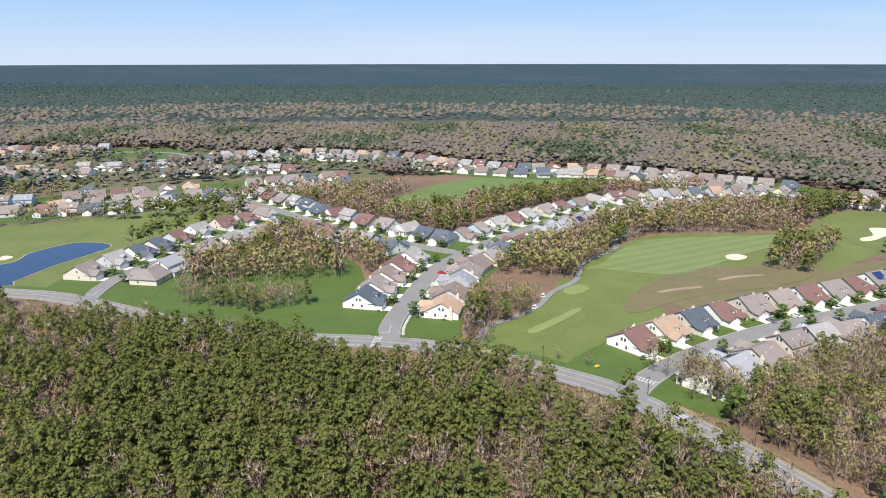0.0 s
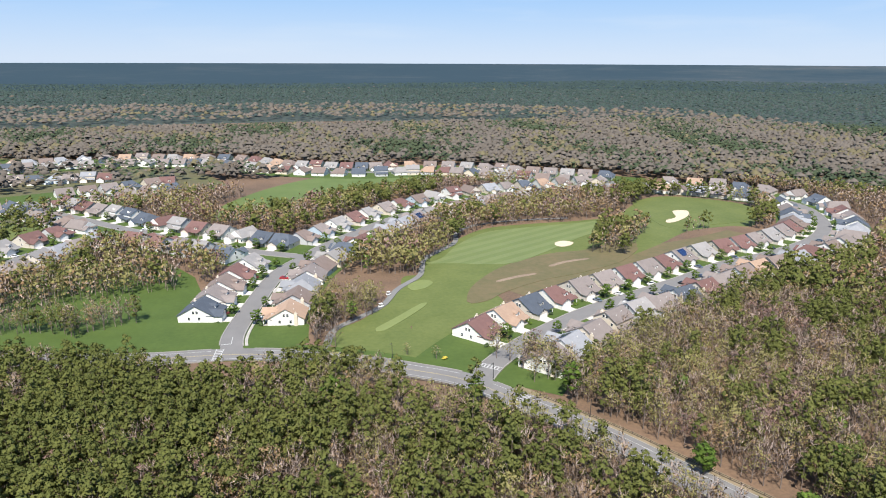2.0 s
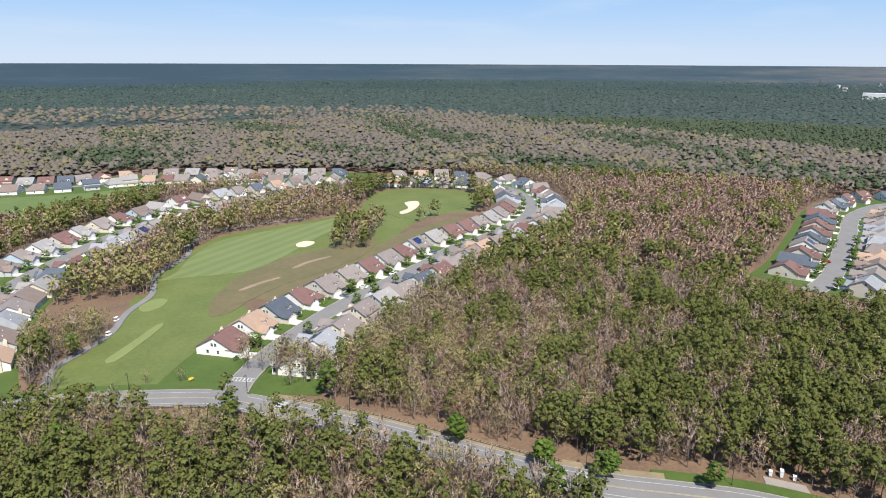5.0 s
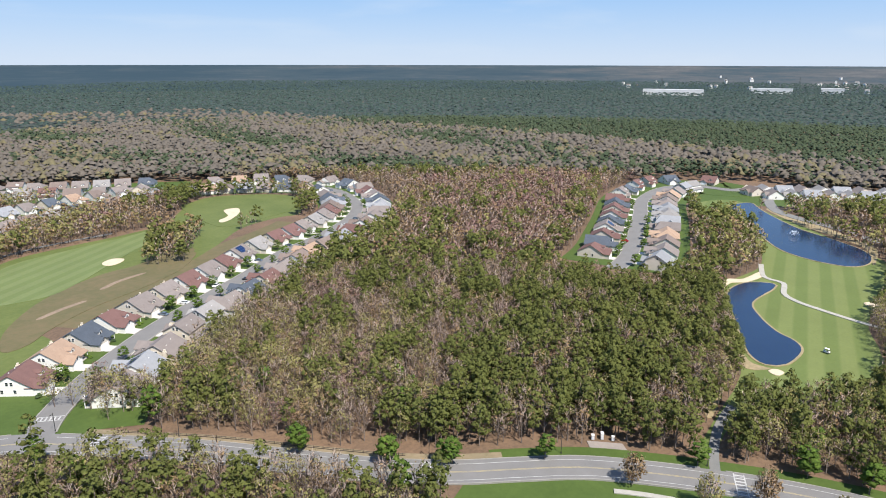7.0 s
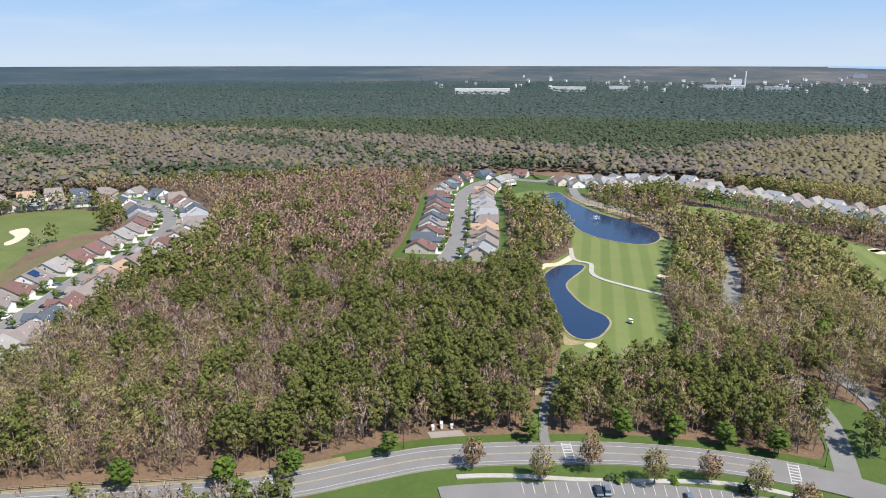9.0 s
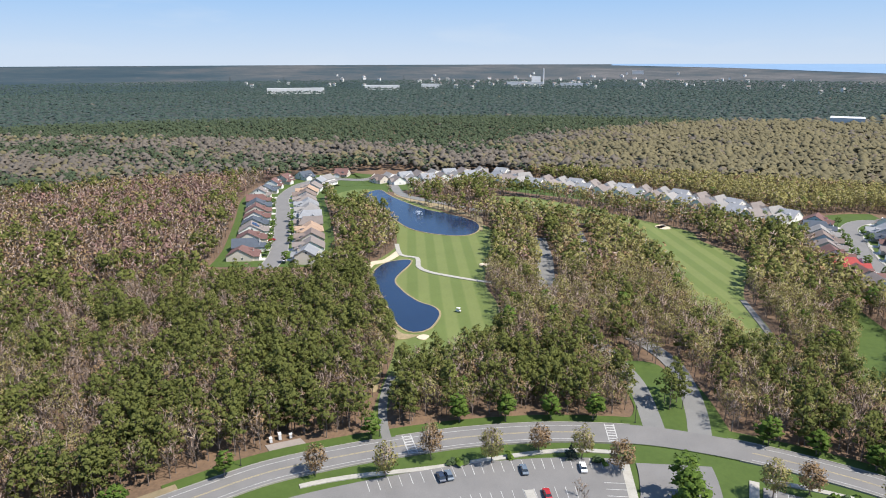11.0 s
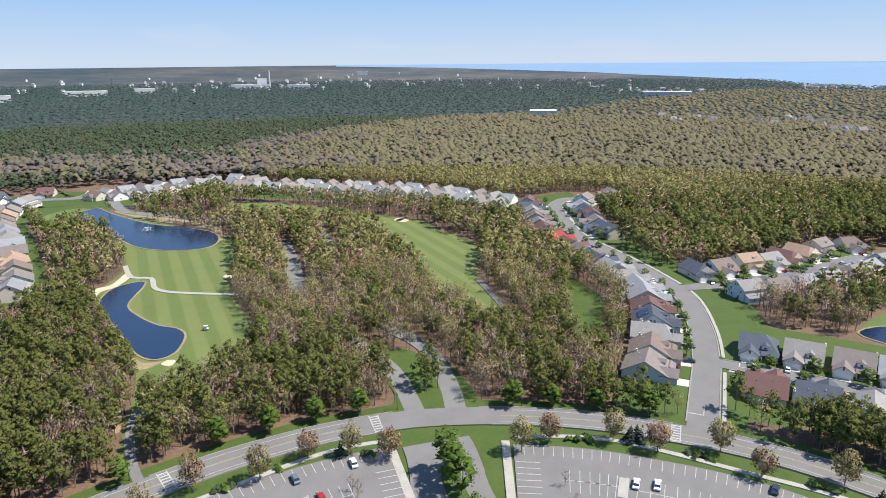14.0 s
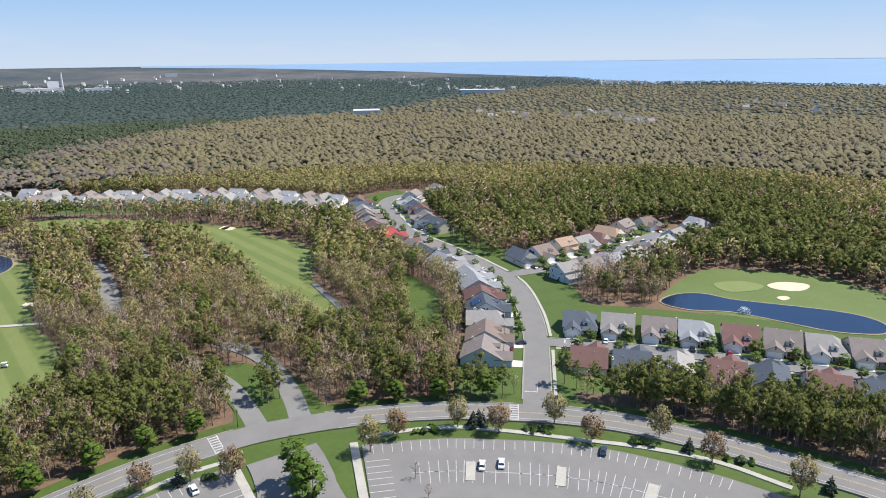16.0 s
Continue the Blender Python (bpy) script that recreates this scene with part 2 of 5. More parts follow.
def near_line(p, line):
    """The distance of points from a line."""
    d = np.full(len(p), 1e9)
    for a, b in zip(line[:-1], line[1:]):
        ab = b - a
        u = np.clip(((p - a) @ ab) / (ab @ ab + 1e-9), 0, 1)
        d = np.minimum(d, np.hypot(*(p - a - u[:, None] * ab).T))
    return d


def inside(p, poly):
    hit = np.zeros(len(p), bool)
    x, y = p[:, 0], p[:, 1]
    for (x1, y1), (x2, y2) in zip(poly, np.roll(poly, -1, axis=0)):
        if y1 != y2:
            hit ^= ((y1 > y) != (y2 > y)) & (x < (x2 - x1) * (y - y1) / (y2 - y1) + x1)
    return hit


LAYER = [0.03]


def sheet(name, outline, mat, label, category, z=None, drop=0.0):
    """A flat area with a closed smooth outline; its rim goes down into the ground."""
    if z is None:
        LAYER[0] += 0.012
        z = LAYER[0]
    n = len(outline)
    v = [(x, y, z) for x, y in outline] + [(x, y, z - 0.3) for x, y in outline]
    f = [list(range(n))] + [[i, i + n, (i + 1) % n + n, (i + 1) % n] for i in range(n)]
    bm = bmesh.new()
    bv = [bm.verts.new(q) for q in v]
    for q in f:
        bm.faces.new([bv[i] for i in q])
    bmesh.ops.recalc_face_normals(bm, faces=bm.faces)
    me = bpy.data.meshes.new(name)
    bm.to_mesh(me)
    bm.free()
    if me.polygons[0].normal.z < 0:
        me.flip_normals()
    me.materials.append(mat)
    return tagged(new(name, me), label, category, kind="structure")


def ribbon(name, line, left, right, z, mat, label="", category="", parent=None, keep=None, thick=0.3, kind="structure"):
    """A strip along a line from left to right of it (metres), as a slab of that thickness."""
    if max(abs(left), abs(right)) > 15:
        k = np.ones(13) / 13
        pad = np.concatenate([np.repeat(line[:1], 6, 0), line, np.repeat(line[-1:], 6, 0)])
        line = np.stack([np.convolve(pad[:, 0], k, "valid"), np.convolve(pad[:, 1], k, "valid")], 1)
    n = normals(line)
    v, f = [], []
    for i, (p, q) in enumerate(zip(line, n)):
        for w, h in ((left, z), (right, z), (right, z - thick), (left, z - thick)):
            v.append((p[0] + q[0] * w, p[1] + q[1] * w, h))
    for i in range(len(line) - 1):
        if keep is not None and not (keep[i] and keep[i + 1]):
            continue
        a, b = 4 * i, 4 * i + 4
        f += [(a, a + 1, b + 1, b), (a + 1, a + 2, b + 2, b + 1), (a + 3, a, b, b + 3)]
    ob = put(name, v, [tuple(reversed(q)) for q in f] if left < right else f, mat, parent)
    if label:
        tagged(ob, label, category, kind=kind)
    return ob


def striped(name, c1, c2, turn, width):
    """Mown grass in stripes of two shades, width metres each, across the direction turn."""
    m = surface(name, c1, tuple(v * 0.85 for v in c1), fine=0.8, coarse=0.05, bump=0.2)
    n, l = m.node_tree.nodes, m.node_tree.links
    geo = n.new("ShaderNodeNewGeometry")
    mp = n.new("ShaderNodeMapping")
    mp.inputs["Rotation"].default_value = (0, 0, radians(turn))
    l.new(geo.outputs["Position"], mp.inputs[0])
    w = n.new("ShaderNodeTexWave")
    w.inputs["Scale"].default_value, w.inputs["Distortion"].default_value = 0.314 / (2 * width), 0.6
    w.inputs["Detail Scale"].default_value = 0.02
    l.new(mp.outputs[0], w.inputs["Vector"])
    rp = n.new("ShaderNodeValToRGB")
    rp.color_ramp.elements[0].position, rp.color_ramp.elements[1].position = 0.35, 0.65
    rp.color_ramp.elements[0].color, rp.color_ramp.elements[1].color = (*[b / a for a, b in zip(c1, c2)], 1), (1, 1, 1, 1)
    l.new(w.outputs[0], rp.inputs[0])
    b = n["Principled BSDF"]
    src = b.inputs["Base Color"].links[0].from_socket
    mx = n.new("ShaderNodeMix")
    mx.data_type, mx.blend_type = "RGBA", "MULTIPLY"
    mx.inputs[0].default_value = 1.0
    l.new(src, mx.inputs[6])
    l.new(rp.outputs[0], mx.inputs[7])
    l.new(mx.outputs[2], b.inputs["Base Color"])
    return m


STRIPE_A = striped("striped_fairway", (0.150, 0.182, 0.068), (0.128, 0.162, 0.054), 62, 4.5)
STRIPE_B = striped("striped_fairway_pond", (0.148, 0.176, 0.054), (0.116, 0.150, 0.040), 80, 5.5)
GREEN = surface("putting_green", (0.17, 0.20, 0.07), (0.14, 0.17, 0.055), fine=0.6, coarse=0.08)


# ---- the plan ----
MAIN = spline([(-420, 318), (-320, 318), (-260, 311), (-213, 302), (-190, 298), (-166, 289), (-132, 272), (-103, 259), (-77, 251), (-51, 246), (-21, 243), (3, 236), (24, 226), (43, 214), (58, 203), (70, 187), (80, 172), (90, 156), (99, 139), (108, 122), (116, 108), (127, 93), (138, 81), (150, 67), (160, 49), (168, 31), (174, 15), (179, -5), (181, -22), (181, -40), (177, -60), (171, -78), (163, -95), (153, -110), (143, -123), (130, -136), (116, -146), (103, -154), (90, -160), (71, -169), (40, -180), (0, -190), (-60, -200)])
POND_ST = spline([(-166, 289), (-168, 315), (-164, 338), (-155, 361), (-148, 386), (-139, 411), (-123, 435), (-108, 455)])
CROSS_ST = spline([(12, 368), (-15, 385), (-29, 397), (-53, 418), (-78, 438), (-102, 462), (-130, 492), (-165, 530), (-190, 570)])
LOOP = spline([(-21, 243), (-22, 261), (-15, 296), (-4, 339), (10, 365), (25, 389), (47, 417), (76, 450), (109, 478), (150, 502), (199, 518), (243, 526), (287, 526), (329, 512), (364, 483), (388, 449), (387, 413), (360, 366), (322, 334), (274, 313), (234, 301), (199, 284), (169, 271), (135, 256), (112, 243), (90, 228), (72, 212), (62, 199)])
CUL_ST = spline([(327, 137), (358, 142), (413, 160), (464, 178), (517, 197), (574, 201), (604, 184), (605, 151), (635, 136)])
EAST_ST = spline([(150, -121), (177, -142), (193, -154), (220, -171), (255, -187), (289, -191), (326, -191), (374, -190), (424, -203), (458, -214), (477, -233), (475, -252)])
POOL_ST = spline([(189, -155), (169, -177), (154, -191), (140, -204), (125, -216), (103, -235)] + [(75, -262)])
NORTH_ST = spline([(265, -192), (263, -213), (265, -238), (267, -265), (274, -290), (281, -317), (277, -333)])
FAR_ST = spline([(-282, 744), (-233, 753), (-186, 771), (-119, 761), (-53, 743), (-2, 694), (43, 667), (87, 653), (132, 653), (178, 636), (216, 605), (256, 577), (290, 556), (315, 531)])
FAR_WEST_ST = spline([(-820, 690), (-522, 783), (-466, 802), (-402, 812), (-322, 801), (-282, 744)])
MID_WEST_ST = spline([(-480, 470), (-330, 484), (-298, 502), (-262, 518), (-226, 539), (-185, 558), (-142, 579), (-96, 607)])
BACK_WEST_ST = spline([(-640, 600), (-430, 640), (-382, 653), (-347, 659)])
FAR_EAST_ST = spline([(560, 180), (640, 45), (609, 5), (588, -34), (567, -74), (540, -121), (502, -156), (470, -181), (462, -215)])
WEST_ROW_A = spline([(-548, 823), (-437, 812), (-316, 801)])
WEST_ROW_B = spline([(-445, 663), (-371, 663), (-308, 688), (-246, 753), (-145, 761)])
WEST_ROW_C = spline([(-323, 473), (-282, 472), (-241, 482), (-210, 499)])
WEST_ROW_D = spline([(-299, 546), (-222, 529), (-185, 558), (-154, 590), (-91, 607)])
WEST_ROW_E = spline([(-271, 639), (-205, 658), (-149, 658)])
STREETS = {"loop": LOOP, "pond": POND_ST, "cross": CROSS_ST, "cul": CUL_ST, "east": EAST_ST, "pool": POOL_ST, "north": NORTH_ST, "far": FAR_ST, "far_west": FAR_WEST_ST, "mid_west": MID_WEST_ST, "back_west": BACK_WEST_ST}

POND_A = spline([(326, 78), (300, 69), (273, 58), (257, 51), (251, 44), (256, 38), (272, 36), (281, 40), (287, 48), (301, 58), (318, 65), (345, 62), (353, 64), (346, 75)], True)
POND_B = spline([(530, 134), (557, 126), (538, 114), (522, 104), (488, 78), (467, 51), (448, 34), (426, 30), (411, 37), (411, 54), (423, 74), (450, 91), (492, 111)], True)
POND_C = spline([(196, -228), (199, -242), (193, -253), (182, -257), (171, -265), (153, -279), (140, -286), (129, -285), (124, -275), (135, -261), (150, -254), (162, -249), (172, -244), (183, -231)], True)
POND_D = spline([(-300, 330), (-243, 348), (-240, 370), (-233, 385), (-224, 394), (-207, 392), (-200, 382), (-208, 358), (-212, 348), (-215, 333), (-218, 319), (-220, 312)], True)
GOLF_A = spline([(16, 244), (20, 259), (33, 270), (53, 301), (70, 324), (78, 352), (108, 389), (133, 410), (167, 415), (202, 416), (235, 426), (291, 477), (327, 470), (351, 431), (314, 378), (293, 378), (259, 372), (219, 345), (179, 323), (122, 306), (91, 285), (82, 273), (53, 259), (51, 248), (64, 232), (72, 223), (64, 218), (52, 220), (38, 229)], True)
GOLF_B = spline([(534, 157), (560, 139), (538, 114), (448, 34), (422, 21), (372, 18), (321, 19), (292, 12), (261, 7), (236, 16), (226, 26), (210, 41), (193, 42), (178, 41), (177, 45), (199, 47), (227, 48), (248, 52), (284, 67), (333, 84), (352, 81), (385, 77), (440, 93), (488, 121), (470, 138)], True)
GOLF_C = spline([(540, 28), (536, -9), (506, -43), (467, -81), (438, -107), (414, -109), (372, -123), (311, -104), (275, -103), (246, -98), (241, -88), (266, -83), (288, -76), (313, -76), (352, -76), (399, -69), (433, -60), (457, -34), (474, 4), (498, 27)], True)
GOLF_D = spline([(199, -231), (217, -280), (202, -305), (179, -323), (149, -324), (90, -320), (80, -300), (124, -275), (150, -254), (183, -231)], True)
GOLF_E = spline([(-330, 300), (-219, 310), (-201, 308), (-174, 328), (-185, 364), (-177, 408), (-164, 441), (-146, 487), (-195, 495), (-244, 463), (-299, 435), (-420, 400)], True)
GOLF_F = spline([(-48, 486), (-39, 533), (-2, 597), (47, 637), (116, 627), (140, 588), (101, 544), (53, 528), (-10, 479), (-39, 471)], True)
MAIN_AT = arc(MAIN)


def beside(s0, s1, off):
    """The main road's line from s0 to s1 metres, shifted sideways."""
    k = (MAIN_AT > s0) & (MAIN_AT < s1)
    return (MAIN + normals(MAIN) * off)[k]


LOT_A = np.concatenate([beside(807, 960, -15.8), beside(807, 960, -62)[::-1]])
LOT_B = np.concatenate([beside(665, 768, -13.2), beside(665, 768, -62)[::-1]])
STATION = [(163, 73), (168, 64), (164, 60), (156, 64), (156, 67)]
CLUB = np.concatenate([MAIN[(MAIN[:, 0] > 128) & (MAIN[:, 1] < 92)], MAIN[(MAIN[:, 0] < 129) & (MAIN[:, 1] < -130)], [(10, -120), (60, 30), (100, 84)]])
DRIVE_L = spline([(182, -41), (196, -41), (215, -40), (231, -36), (246, -32), (255, -26)])
DRIVE_R = spline([(184, -54), (197, -56), (214, -57), (232, -56), (246, -51), (257, -44)])
WOOD_ROAD = spline([(409, -9), (364, -12), (328, -12), (298, -14)])
WOOD_ROAD_B = spline([(429, -35), (386, -36), (357, -35)])
CART_PATH = spline([(13, 239), (18, 258), (29, 269), (42, 282), (53, 303), (67, 320), (72, 335), (78, 352), (101, 378), (110, 403), (127, 419), (155, 426), (197, 425)])
CART_PATH_B = spline([(167, 37), (178, 41), (191, 44), (202, 45), (211, 45)])
CART_PATH_C = spline([(385, 77), (362, 70), (357, 60), (340, 56), (332, 49), (327, 39), (321, 24), (318, 13)])
CART_PATH_D = spline([(306, -102), (276, -101), (252, -100), (232, -97)])
POND_ROAD = spline([(591, 121), (542, 104), (521, 84), (506, 60), (491, 42), (480, 29)])
VILLAGE = spline([(995, -609), (976, -667), (965, -733)])
VILLAGE_B = spline([(778, -721), (753, -768), (741, -841)])
GRASS_ISLE = spline([(184, -30), (198, -37), (229, -34), (233, -48), (223, -54), (219, -60), (196, -63), (181, -61), (181, -43)], True)
CLEARINGS = [(POOL_ST + normals(POOL_ST) * 36, 15), (LOOP[-88:-22] - normals(LOOP[-88:-22]) * 38, 19), (FAR_EAST_ST, 19), (FAR_EAST_ST * 0.95, 20), (DRIVE_L, 4.5), (DRIVE_R, 4.5), (WOOD_ROAD, 5), (WOOD_ROAD_B, 4), (CART_PATH_B[:30], 3), (CART_PATH_D, 3), (POND_ROAD, 9), (VILLAGE, 14), (VILLAGE_B, 14)]
BACK_LAWN = np.array([(300, -150), (262, -150), (232, -133), (212, -126), (205, -118), (222, -114), (245, -124), (280, -138)], float)
CORNER_ROUGH = spline([(60, 322), (93, 296), (96, 262), (74, 230), (46, 234), (52, 262)], True)
WEST_LAWN = np.array([(-150, 283), (-103, 264), (-60, 253), (-28, 256), (-35, 300), (-45, 345), (-60, 372), (-105, 385), (-140, 355), (-160, 320)], float)
WEST_ESTATE = np.array([(-569, 856), (-329, 854), (-91, 739), (-44, 612), (-122, 534), (-166, 472), (-230, 451), (-296, 430)], float)
CLEAR_POLYS = [WEST_LAWN, WEST_ESTATE, BACK_LAWN, CORNER_ROUGH, CLUB, GRASS_ISLE, POND_A, POND_B, POND_C, POND_D, GOLF_A, GOLF_B, GOLF_C, GOLF_D, GOLF_E, GOLF_F, LOT_A, LOT_B, np.array(STATION, float)]
# groups of trees inside the golf course and beside the eastern street
GROVES = [np.array(q, float) for q in ([(-123, 288), (-83, 274), (-58, 288), (-50, 335), (-62, 365), (-100, 372), (-137, 347)], [(23, 265), (32, 297), (53, 342), (85, 393), (112, 424), (125, 418), (103, 380), (69, 327), (45, 286), (31, 264)], [(78, 204), (88, 215), (101, 196), (122, 204), (165, 226), (143, 193), (104, 176), (97, 186)], [(172, 340), (192, 332), (236, 384), (212, 398)], [(296, -202), (345, -205), (350, -240), (287, -228)])]


shore = [(96.6, 4750), (105.0, 4500), (111.7, 4200), (118.2, 3940), (121.0, 3755), (125.7, 3555), (130.4, 3330), (133.1, 3000), (137.1, 2805), (141.7, 2890), (147.2, 2740), (153.2, 2670)]


def ground_height(r):
    u = np.clip((r - 2600) / 2300, 0, 1)
    return 79 * u * u * (1.6 - 0.6 * u)


# ---- ground, distance, sea ----
def polar(name, r0, r1, rings, a0, a1, steps, mat, lift=0.0):
    rr = np.linspace(r0, r1, rings) if r0 else np.concatenate([[0.0], np.geomspace(60, r1, rings)])
    aa = np.radians(np.linspace(a0, a1, steps))
    v = [(r * math.sin(q) + (3.1 if r == 0 else 0), r * math.cos(q) + (1.7 if r == 0 else 0), float(ground_height(r)) + lift) for r in rr for q in aa]
    f = [(i * steps + j, (i + 1) * steps + j, (i + 1) * steps + j + 1, i * steps + j + 1) for i in range(len(rr) - 1) for j in range(steps - 1)]
    return put(name, v, [tuple(reversed(q)) for q in f], mat, smooth=True)


tagged(polar("ground", 0, 2700, 60, 0, 360, 181, FLOOR), "brown leaf-littered woodland ground reaching far off", "ground", kind="structure")
tagged(polar("far_ground", 1230, 2700, 10, 0, 360, 181, FARFLOOR, 0.25), "dark understorey of far woods, tinted with haze", "ground", kind="structure")
# backdrop rises to the horizon; its blue tone is painted haze
tagged(polar("backdrop", 2690, 4950, 24, 0, 360, 181, FARWOOD, 0.3), "distant pine plain at the horizon, tinted blue with haze", "backdrop", kind="structure")

for nm, pl, mt, lab in (("golf_grass", GOLF_A, ROUGH, "mown golf course rough with dry patches"), ("golf_grass", GOLF_B, STRIPE_B, "striped light green golf fairway round the ponds"), ("golf_grass", GOLF_C, STRIPE_B, "light green golf fairway between the woods"), ("golf_grass", GOLF_D, FAIR, "light green golf fairway beside the fountain pond"), ("golf_grass", GOLF_E, ROUGH, "golf course rough round the western pond"), ("golf_grass", GOLF_F, FAIR, "green fairway between bare woods and houses")):
    sheet(nm, pl, mt, lab, "grass")
sheet("golf_grass", CORNER_ROUGH, ROUGH, "rough grass between the fairway and gardens", "grass", z=0.02)
sheet("lawn", WEST_LAWN, LAWN, "mown lawn between the road and a small wood", "lawn", z=0.034)
sheet("lawn", WEST_ESTATE, surface("garden_grass", (0.105, 0.112, 0.045), (0.095, 0.078, 0.048), fine=0.3, coarse=0.03, bump=0.3), "grass of gardens and fairways between rows of houses", "lawn", z=0.022)
sheet("lawn", BACK_LAWN, LAWN, "deep green back lawn beside the woods", "lawn", z=0.024)
ribbon("lawn", FAR_EAST_ST * 0.97, 26, -26, 0.028, LAWN, "green lawns behind distant houses", "lawn")
YARD = {"loop": 29, "pond": 29, "cross": 28, "cul": 33, "east": 28, "pool": 34, "north": 26, "far": 36, "far_west": 38, "mid_west": 46, "back_west": 40}
for key, line in STREETS.items():
    LAYER[0] += 0.012
    ribbon("lawn", line, YARD[key], -YARD[key], LAYER[0], LAWN, "green mown front and back lawns along a street", "lawn")
LAYER[0] += 0.012
ribbon("verge", MAIN, 10.5, -5, LAYER[0], LAWN, "mown grass verge along the main road", "verge", keep=(arc(MAIN) < 520) | (arc(MAIN) > 640))
ribbon("verge", MAIN, 9.0, -5, LAYER[0] + 0.02, surface("sandy_verge", (0.26, 0.20, 0.13), (0.17, 0.14, 0.08), fine=0.7, coarse=0.1), "sandy leaf-strewn verge before the woods", "verge", keep=(arc(MAIN) > 516) & (arc(MAIN) < 644))
ribbon("lawn", POOL_ST, 46, 20, 0.032, LAWN, "green back lawns between houses and the pond", "lawn")
side = LOOP[-88:-26] - normals(LOOP[-88:-26]) * 36
ribbon("fescue", side, 14, -12, 0.025, FESCUE, "brown fescue behind the back gardens", "grass")
for pl, lab in ((POND_A, "dark blue kidney-shaped golf pond"), (POND_B, "long dark blue golf pond with a fountain"), (POND_C, "blue pond behind houses with a fountain"), (POND_D, "blue pond at the edge of the fairway")):
    area = 0.5 * np.sum(pl[:, 0] * np.roll(pl[:, 1], -1) - pl[:, 1] * np.roll(pl[:, 0], -1))
    sheet("bank", pl - normals(pl) * math.copysign(0.9, area), surface("dry_bank", (0.33, 0.25, 0.15), (0.20, 0.17, 0.09), fine=0.8, coarse=0.1), "dry tan grass rim of a pond", "bank", z=0.26)
    sheet("pond", pl, WATER, lab, "pond", z=0.30)

# ---- roads ----
for key, line in STREETS.items():
    LAYER[0] += 0.004
    w = {"east": 4.6, "loop": 4.2, "cul": 4.8}.get(key, 3.7)
    ribbon("street", line, w, -w, 0.36 + LAYER[0] * 0.1, ASPHALT, "grey asphalt residential street", "street", thick=0.5)
ribbon("road", MAIN, 5.6, -4.9, 0.40, ASPHALT, "grey two-lane asphalt main road with painted lines", "road", thick=0.5)
sheet("parking_lot", LOT_A, ASPHALT, "large grey asphalt parking lot with white stall lines", "parking lot", z=0.38)
sheet("parking_lot", LOT_B, ASPHALT, "grey asphalt parking lot with white stall lines", "parking lot", z=0.38)

sheet("golf_grass", GRASS_ISLE, LAWN, "mown grass between two driveways", "grass")
sheet("club_grounds", CLUB, LAWN, "mown lawn round the parking lots", "grass", z=0.05)
sheet("fairway", spline([(77, 341), (87, 350), (104, 376), (130, 400), (164, 406), (199, 410), (235, 417), (235, 409), (206, 389), (181, 372), (162, 358), (141, 342), (122, 331), (107, 332), (90, 338)], True), STRIPE_A, "striped light green mown fairway", "fairway", z=0.20)
sheet("fescue", spline([(81, 278), (92, 302), (114, 316), (142, 320), (172, 324), (206, 344), (185, 322), (156, 308), (126, 299), (103, 287), (90, 277)], True), FESCUE, "rough of dry brown fescue grass", "grass", z=0.19)
sheet("fescue", spline([(86, 292), (100, 312), (120, 330), (150, 344), (172, 346), (196, 356), (210, 352), (192, 332), (160, 318), (128, 304), (104, 288), (88, 280)], True), FESCUE, "brown dry rough between the fairway and gardens", "grass", z=0.18)
for pl in ([(104, 304), (116, 309), (127, 311), (127, 309), (116, 306), (105, 302)], [(140, 322), (152, 328), (166, 330), (166, 328), (152, 325), (141, 320)]):
    sheet("bank", spline(pl, True, 1.5), surface("bare_soil", (0.27, 0.20, 0.14), (0.18, 0.13, 0.09), fine=0.8, coarse=0.1), "strip of bare pale soil in the rough", "bank", z=0.21)
sheet("fescue", spline([(276, 471), (321, 461), (343, 427), (317, 391), (282, 384), (253, 383), (256, 419)], True), ROUGH, "dry yellow-green rough round a bunker", "grass", z=0.19)
for pl in ([(35, 256), (46, 267), (60, 281), (62, 279), (52, 267), (38, 253)], [(59, 308), (68, 314), (72, 309), (66, 301), (59, 300)], [(235, 30), (247, 25), (247, 17), (236, 16), (229, 23)], [(200, -269), (196, -283), (186, -287), (183, -278), (189, -265)]):
    sheet("green", spline(pl, True), GREEN, "pale smooth mown tee or green", "green", z=0.22)
for pl in ([(162, 365), (169, 368), (173, 363), (169, 358), (163, 356), (160, 359)], [(283, 428), (294, 427), (286, 413), (269, 399), (259, 396), (262, 403), (274, 410)], [(246, 42), (249, 40), (248, 37), (244, 38), (244, 40)], [(223, 45), (227, 44), (226, 42), (222, 42), (221, 44)], [(349, 24), (353, 21), (353, 17), (347, 18), (346, 22)], [(185, -289), (184, -299), (176, -306), (172, -302), (172, -293), (179, -287)], [(172, -277), (171, -282), (168, -281), (168, -276)], [(-252, 363), (-251, 366), (-245, 363), (-246, 358), (-249, 357)], [(335, 85), (347, 84), (352, 78), (370, 74), (362, 71), (348, 75), (341, 81), (330, 81)], [(449, -87), (455, -93), (451, -95), (444, -90)], [(448, -88), (451, -94), (444, -97), (441, -91)]):
    sheet("bunker", spline(pl, True, 1.0), SAND, "pale sand bunker in the golf course", "bunker", z=0.24)
